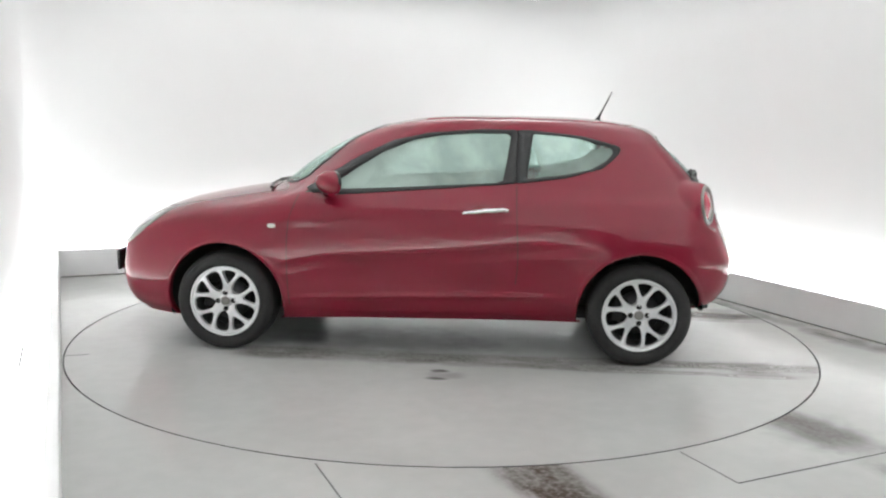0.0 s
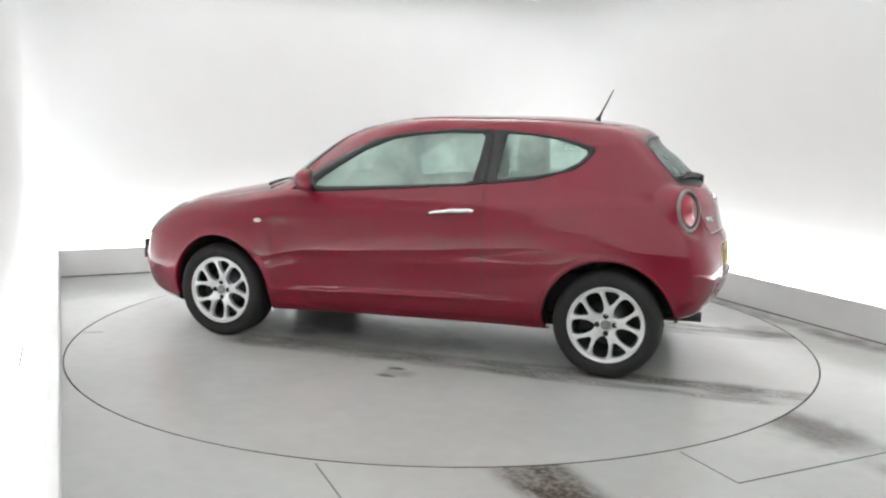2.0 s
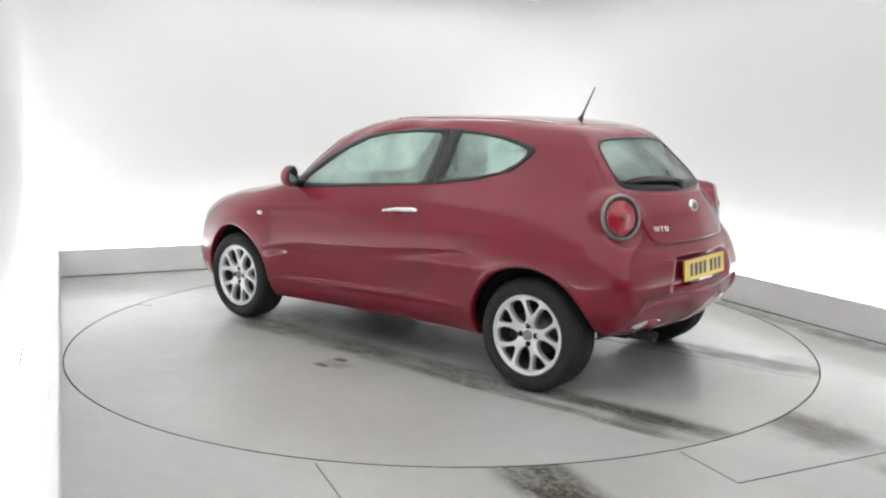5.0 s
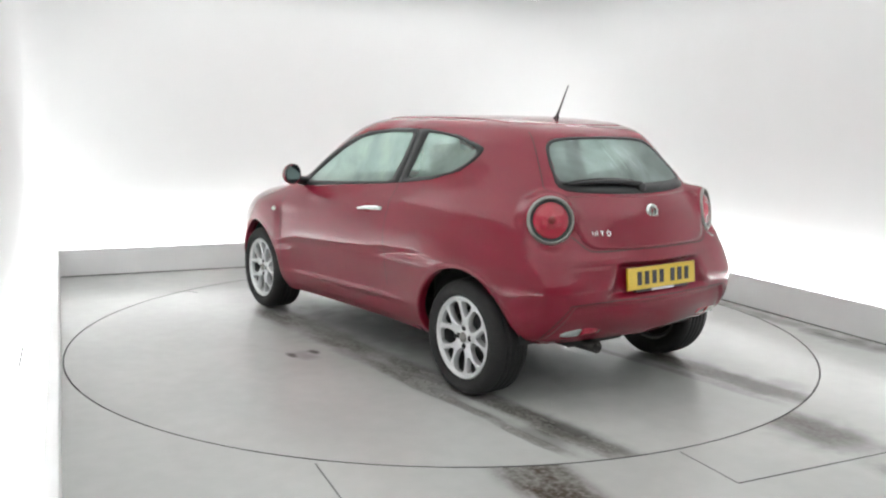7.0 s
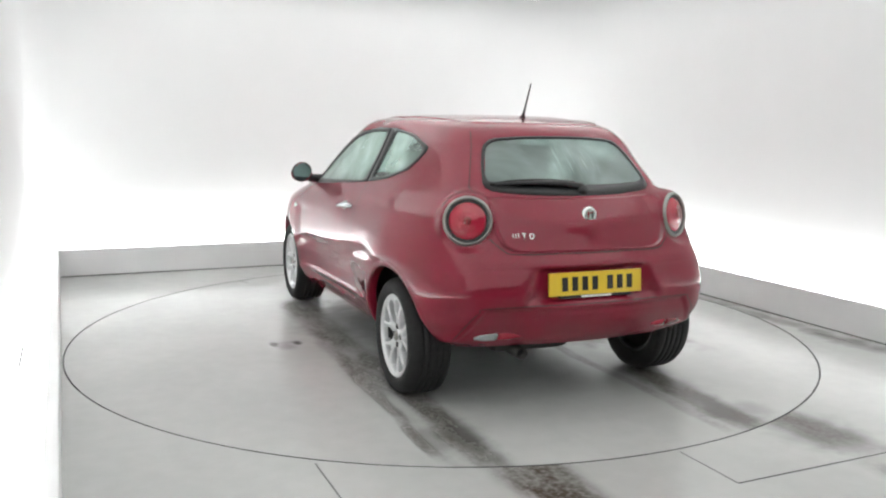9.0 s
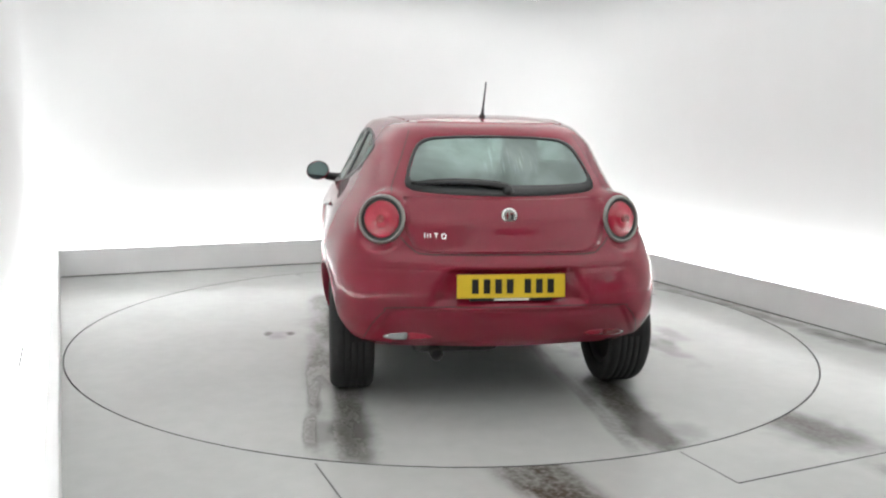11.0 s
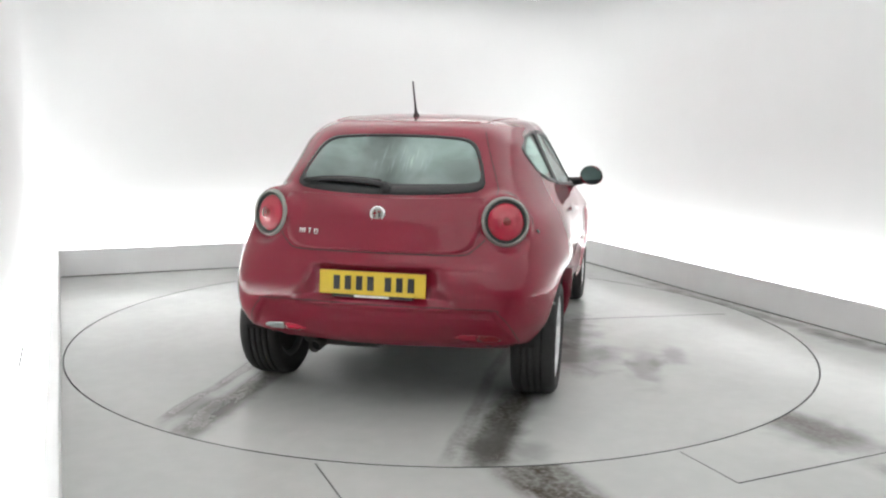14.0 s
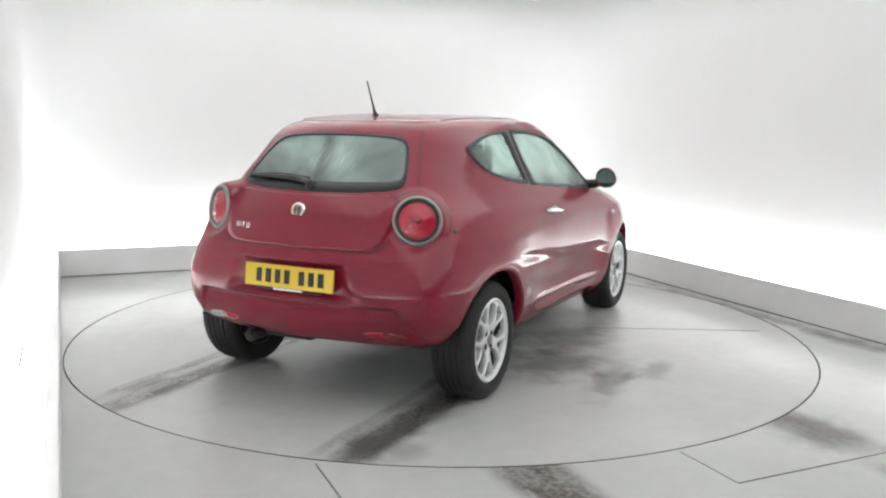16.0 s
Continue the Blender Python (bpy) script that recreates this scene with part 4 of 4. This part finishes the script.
        build_wheel(car, AXLE, s, -9 if s > 0 else 20)
        build_wheel(car, -AXLE, s, -9 if s > 0 else 30)
        # seats
        for sx, kind in ((-0.10, "front_seat"), (-0.95, "rear_seat")):
            y0 = s * 0.36
            seat = part(kind, box(kind, (sx - 0.22, y0 - 0.25, 0.30), (sx + 0.30, y0 + 0.25, 0.56), SEAT, 0.06), car)
            part("backrest", box("backrest", (-0.08, -0.24, 0.0), (0.06, 0.24, 0.56), SEAT, 0.055, pose(sx - 0.22, y0, 0.52, 0, -14, 0)), seat)
            part("headrest", box("headrest", (-0.05, -0.13, 0.0), (0.05, 0.13, 0.19), SEAT, 0.045, pose(sx - 0.375, y0, 1.10 if kind == "front_seat" else 1.04, 0, -10, 0)), seat)
    part("dashboard", box("dashboard", (0.52, -0.64, 0.62), (0.95, 0.64, 0.955), SEAT, 0.05), car)
    part("steering_wheel", lathe("steering_wheel", [(0.175, 0.0), (0.185, 0.012), (0.195, 0.0), (0.185, -0.012)], BLACK_TRIM, "x", 32, True), car, at=pose(0.42, -0.36, 0.93, 0, 22, 0))
    part("parcel_shelf", box("parcel_shelf", (-1.60, -0.52, 0.985), (-1.18, 0.52, 1.005), SEAT, 0.006), car)
    part("cabin_floor", box("cabin_floor", (-0.98, -0.66, 0.26), (0.9, 0.66, 0.30), DARK, 0.01), car)
    # windscreen
    part("windscreen", patch("windscreen", shrink(SCREEN_FRAME, 0.995), "front", -0.003, GLASS_CLEAR, 10), car, "misted windscreen glass")
    part("screen_trim", band("screen_trim", shrink(SCREEN_FRAME, 0.970), shrink(SCREEN_FRAME, 1.008), (0, 1.2), "front", 0.003, BLACK_TRIM), car)
    # rear window, wiper, tailgate
    part("rear_window_trim", band("rear_window_trim", GLASS_R, REAR_FRAME, (0, 1.22), "rear", 0.0022, BLACK_TRIM), car, "black rear window surround")
    part("rear_window", patch("rear_window", shrink(GLASS_R, 1.03), "rear", -0.003, GLASS_REAR, 12), car, "misted dark rear glass")
    for s in (1, -1):
        part("tailgate_line", ribbon("tailgate_line", arc_line([(s * 0.435, 1.372), (s * 0.452, 1.33), (s * 0.487, 1.24), (s * 0.525, 1.15), (s * 0.556, 1.07)]), "rear", 0.0035, 0.0008, GAP), car)
    gate = arc_line([(0.515, 0.868), (0.468, 0.822), (0.41, 0.796), (0.2, 0.797), (0.0, 0.798), (-0.2, 0.797), (-0.41, 0.796), (-0.468, 0.822), (-0.515, 0.868)])
    part("tailgate_line", ribbon("tailgate_line", gate, "rear", 0.006, 0.0008, GAP), car)
    skin = [(0.40, 0.803), (0.46, 0.83), (0.492, 0.90), (0.506, 1.02), (0.497, 1.062), (0.25, 1.054), (0.0, 1.052), (-0.25, 1.054), (-0.497, 1.062), (-0.506, 1.02), (-0.492, 0.90), (-0.46, 0.83), (-0.40, 0.803), (0.0, 0.805)]
    part("tailgate", patch("tailgate", skin, "rear", 0.0025, PAINT, 14, 140, 0.004), car, "red painted tailgate panel")
    part("roof_spoiler", spoiler_mesh(), car, "red roof spoiler lip over the rear glass")
    part("brake_light", tube("brake_light", [(onto(y, 1.412, "rear").x - 0.0415, y, 1.3835) for y in np.linspace(-0.13, 0.13, 9)], [0.005] * 9, LENS_DARK, 8), car, "slim dark red high brake light")
    part("bumper_line", ribbon("bumper_line", arc_line([(0.69, 0.375), (0.655, 0.46), (0.60, 0.528), (0.54, 0.549), (0.0, 0.556), (-0.54, 0.549), (-0.60, 0.528), (-0.655, 0.46), (-0.69, 0.375)]), "rear", 0.0045, 0.0008, GAP), car)
    for s in (1, -1):
        part("roof_channel", tube("roof_channel", [onto(x, s * (0.455 - 0.03 * ((x + 0.5) / 0.6) ** 2), "top", -0.004) for x in np.linspace(0.06, -1.12, 24)], [0.009] * 24, PAINT, 8), car, "narrow raised roof seam")
    w = [onto(a, b, "rear", 0.018) for a, b in ((-0.01, 1.096), (0.08, 1.110), (0.2, 1.116), (0.32, 1.113), (0.43, 1.106))]
    arm = part("rear_wiper", tube("rear_wiper", w, [0.016, 0.015, 0.012, 0.009, 0.005], BLACK_TRIM, 8), car, "black rear wiper")
    part("wiper_blade", tube("wiper_blade", [onto(a, b, "rear", 0.008) for a, b in ((0.02, 1.120), (0.12, 1.127), (0.24, 1.130), (0.36, 1.125), (0.45, 1.114))], [0.008, 0.01, 0.01, 0.008, 0.005], RUBBER, 8), arm)
    part("wiper_boss", lathe("wiper_boss", [(0.0, -0.03), (0.022, -0.028), (0.028, -0.01), (0.028, 0.02)], BLACK_TRIM, "x", 20), arm, at=Matrix.Translation(onto(-0.01, 1.093, "rear", 0.0)))
    # badge and lettering bars
    c = onto(0.0, 0.977, "rear", 0)
    badge = part("badge", lathe("badge", [(0.0, -0.010), (0.028, -0.009), (0.034, -0.011), (0.038, -0.008), (0.040, 0.004)], CHROME, "x", 36), car, "round chrome badge", pose(c.x, c.y, c.z, 0, 12, 0))
    part("badge_field", lathe("badge_field", [(0.0, -0.0115), (0.026, -0.0112), (0.028, -0.009)], RING_GREY, "x", 28), badge)
    for w, h, dy, dz in ((0.006, 0.034, 0.011, 0.0), (0.020, 0.006, 0.011, 0.002), (0.010, 0.030, -0.012, -0.002), (0.018, 0.007, -0.010, 0.010)):
        part("badge_mark", box("badge_mark", (-0.0135, dy - w / 2, dz - h / 2), (-0.010, dy + w / 2, dz + h / 2), INK if w > 0.009 and h > 0.02 else LENS_DARK, 0.0008), badge)
    part("flap_lock", patch("flap_lock", circle(-1.53, 0.895, 0.010), "right", 0.003, INK, 2, 20, 0.003), car, "small black lock cover")
    for y0, y1, z0, z1 in ((0.405, 0.400, 0.865, 0.895), (0.392, 0.387, 0.865, 0.893), (0.379, 0.374, 0.865, 0.895), (0.362, 0.338, 0.888, 0.893), (0.352, 0.347, 0.865, 0.892), (0.325, 0.302, 0.866, 0.871), (0.325, 0.320, 0.868, 0.890), (0.307, 0.302, 0.868, 0.890), (0.325, 0.302, 0.886, 0.891)):
        part("letter_bar", patch("letter_bar", [(y0, z0), (y1, z0), (y1, z1), (y0, z1)], "rear", 0.006, CHROME, 1, 16, 0.004), car)
    # number plate with plain bars
    plate = part("number_plate", box("number_plate", (-0.004, -0.262, -0.056), (0.006, 0.262, 0.056), YELLOW, 0.002, pose(-1.862, 0, 0.653, 0, 5, 0)), car, "yellow rear number plate")
    y = 0.195
    for k in range(7):
        if k == 4:
            y -= 0.03
        part("plate_bar", box("plate_bar", (-0.0065, y - 0.036, -0.034), (-0.003, y - 0.004, 0.034), INK, 0.001, pose(-1.862, 0, 0.653, 0, 5, 0)), plate)
        y -= 0.056
    part("plate_holder", box("plate_holder", (-0.006, -0.20, -0.07), (0.02, 0.20, -0.056), INK, 0.002, pose(-1.860, 0, 0.653, 0, 5, 0)), plate)
    part("plate_label", box("plate_label", (-0.008, -0.085, -0.068), (-0.005, 0.085, -0.058), WHITE_LENS, 0.0, pose(-1.860, 0, 0.653, 0, 5, 0)), plate)
    # front plate, grille
    part("front_plate", box("front_plate", (-0.012, 0.0, 0.425), (0.006, 0.50, 0.555), INK, 0.004, pose(2.150, 0.035, 0, 0, 0, 8.2)), car, "black front plate holder")
    part("grille", patch("grille", [(0.0, 0.36), (0.14, 0.55), (0.15, 0.68), (0.0, 0.71), (-0.15, 0.68), (-0.14, 0.55)], "front", 0.006, BLACK_TRIM, 4, 40, 0.008), car, "dark shield grille")
    part("bonnet_line", ribbon("bonnet_line", arc_line([(1.02, -0.60), (1.45, -0.58), (1.75, -0.40), (1.86, 0.0), (1.75, 0.40), (1.45, 0.58), (1.02, 0.60)]), "top", 0.007, 0.0008, GAP), car)
    # screen wipers, aerial, exhaust
    for y0, y1 in ((0.55, 0.05), (-0.02, -0.5)):
        p = [onto(1.13 - 0.10 * (abs(y0 + (y1 - y0) * k / 3) / 0.55) ** 2 - 0.012 * k, y0 + (y1 - y0) * k / 3, "top", 0.016) for k in range(4)]
        part("screen_wiper", tube("screen_wiper", p, [0.012, 0.01, 0.008, 0.006], BLACK_TRIM, 8), car, "black windscreen wiper")
    part("aerial", tube("aerial", [(-1.03, 0, 1.43), (-1.037, 0, 1.452), (-1.045, 0, 1.468), (-1.06, 0, 1.50), (-1.125, 0, 1.635)], [0.024, 0.018, 0.009, 0.0055, 0.0035], BLACK_TRIM, 10), car, "short black roof aerial")
    ex = part("exhaust_pipe", lathe("exhaust_pipe", [(0.0, 0.06), (0.026, 0.06), (0.026, -0.10), (0.031, -0.10), (0.031, 0.30), (0.0, 0.30)], EXHAUST, "x", 24), car, "steel exhaust tail pipe", pose(-1.650, 0.335, 0.293, 0, 0, 0))
    part("pipe_bore", lathe("pipe_bore", [(0.0, -0.06), (0.0258, -0.06)], DARK, "x", 20), ex)
    part("silencer", box("silencer", (-1.66, 0.0, 0.27), (-1.46, 0.45, 0.37), EXHAUST, 0.05), car)
    return car


build_room()
build_floor()
table = build_table()
car = build_car()


def motions():
    rows_car, rows_table = [], []
    for k in range(17):
        t = float(k)
        th = 3.04763 - 0.12083 * t + 0.0000616 * (t - 8) ** 2
        spin = Matrix.Rotation(th, 4, "Z")
        rows_car.append((t, spin @ Matrix.Translation((0.0204, -0.0543, 0.0))))
        rows_table.append((t, spin))
    walk(car, rows_car)
    walk(table, rows_table)


motions()
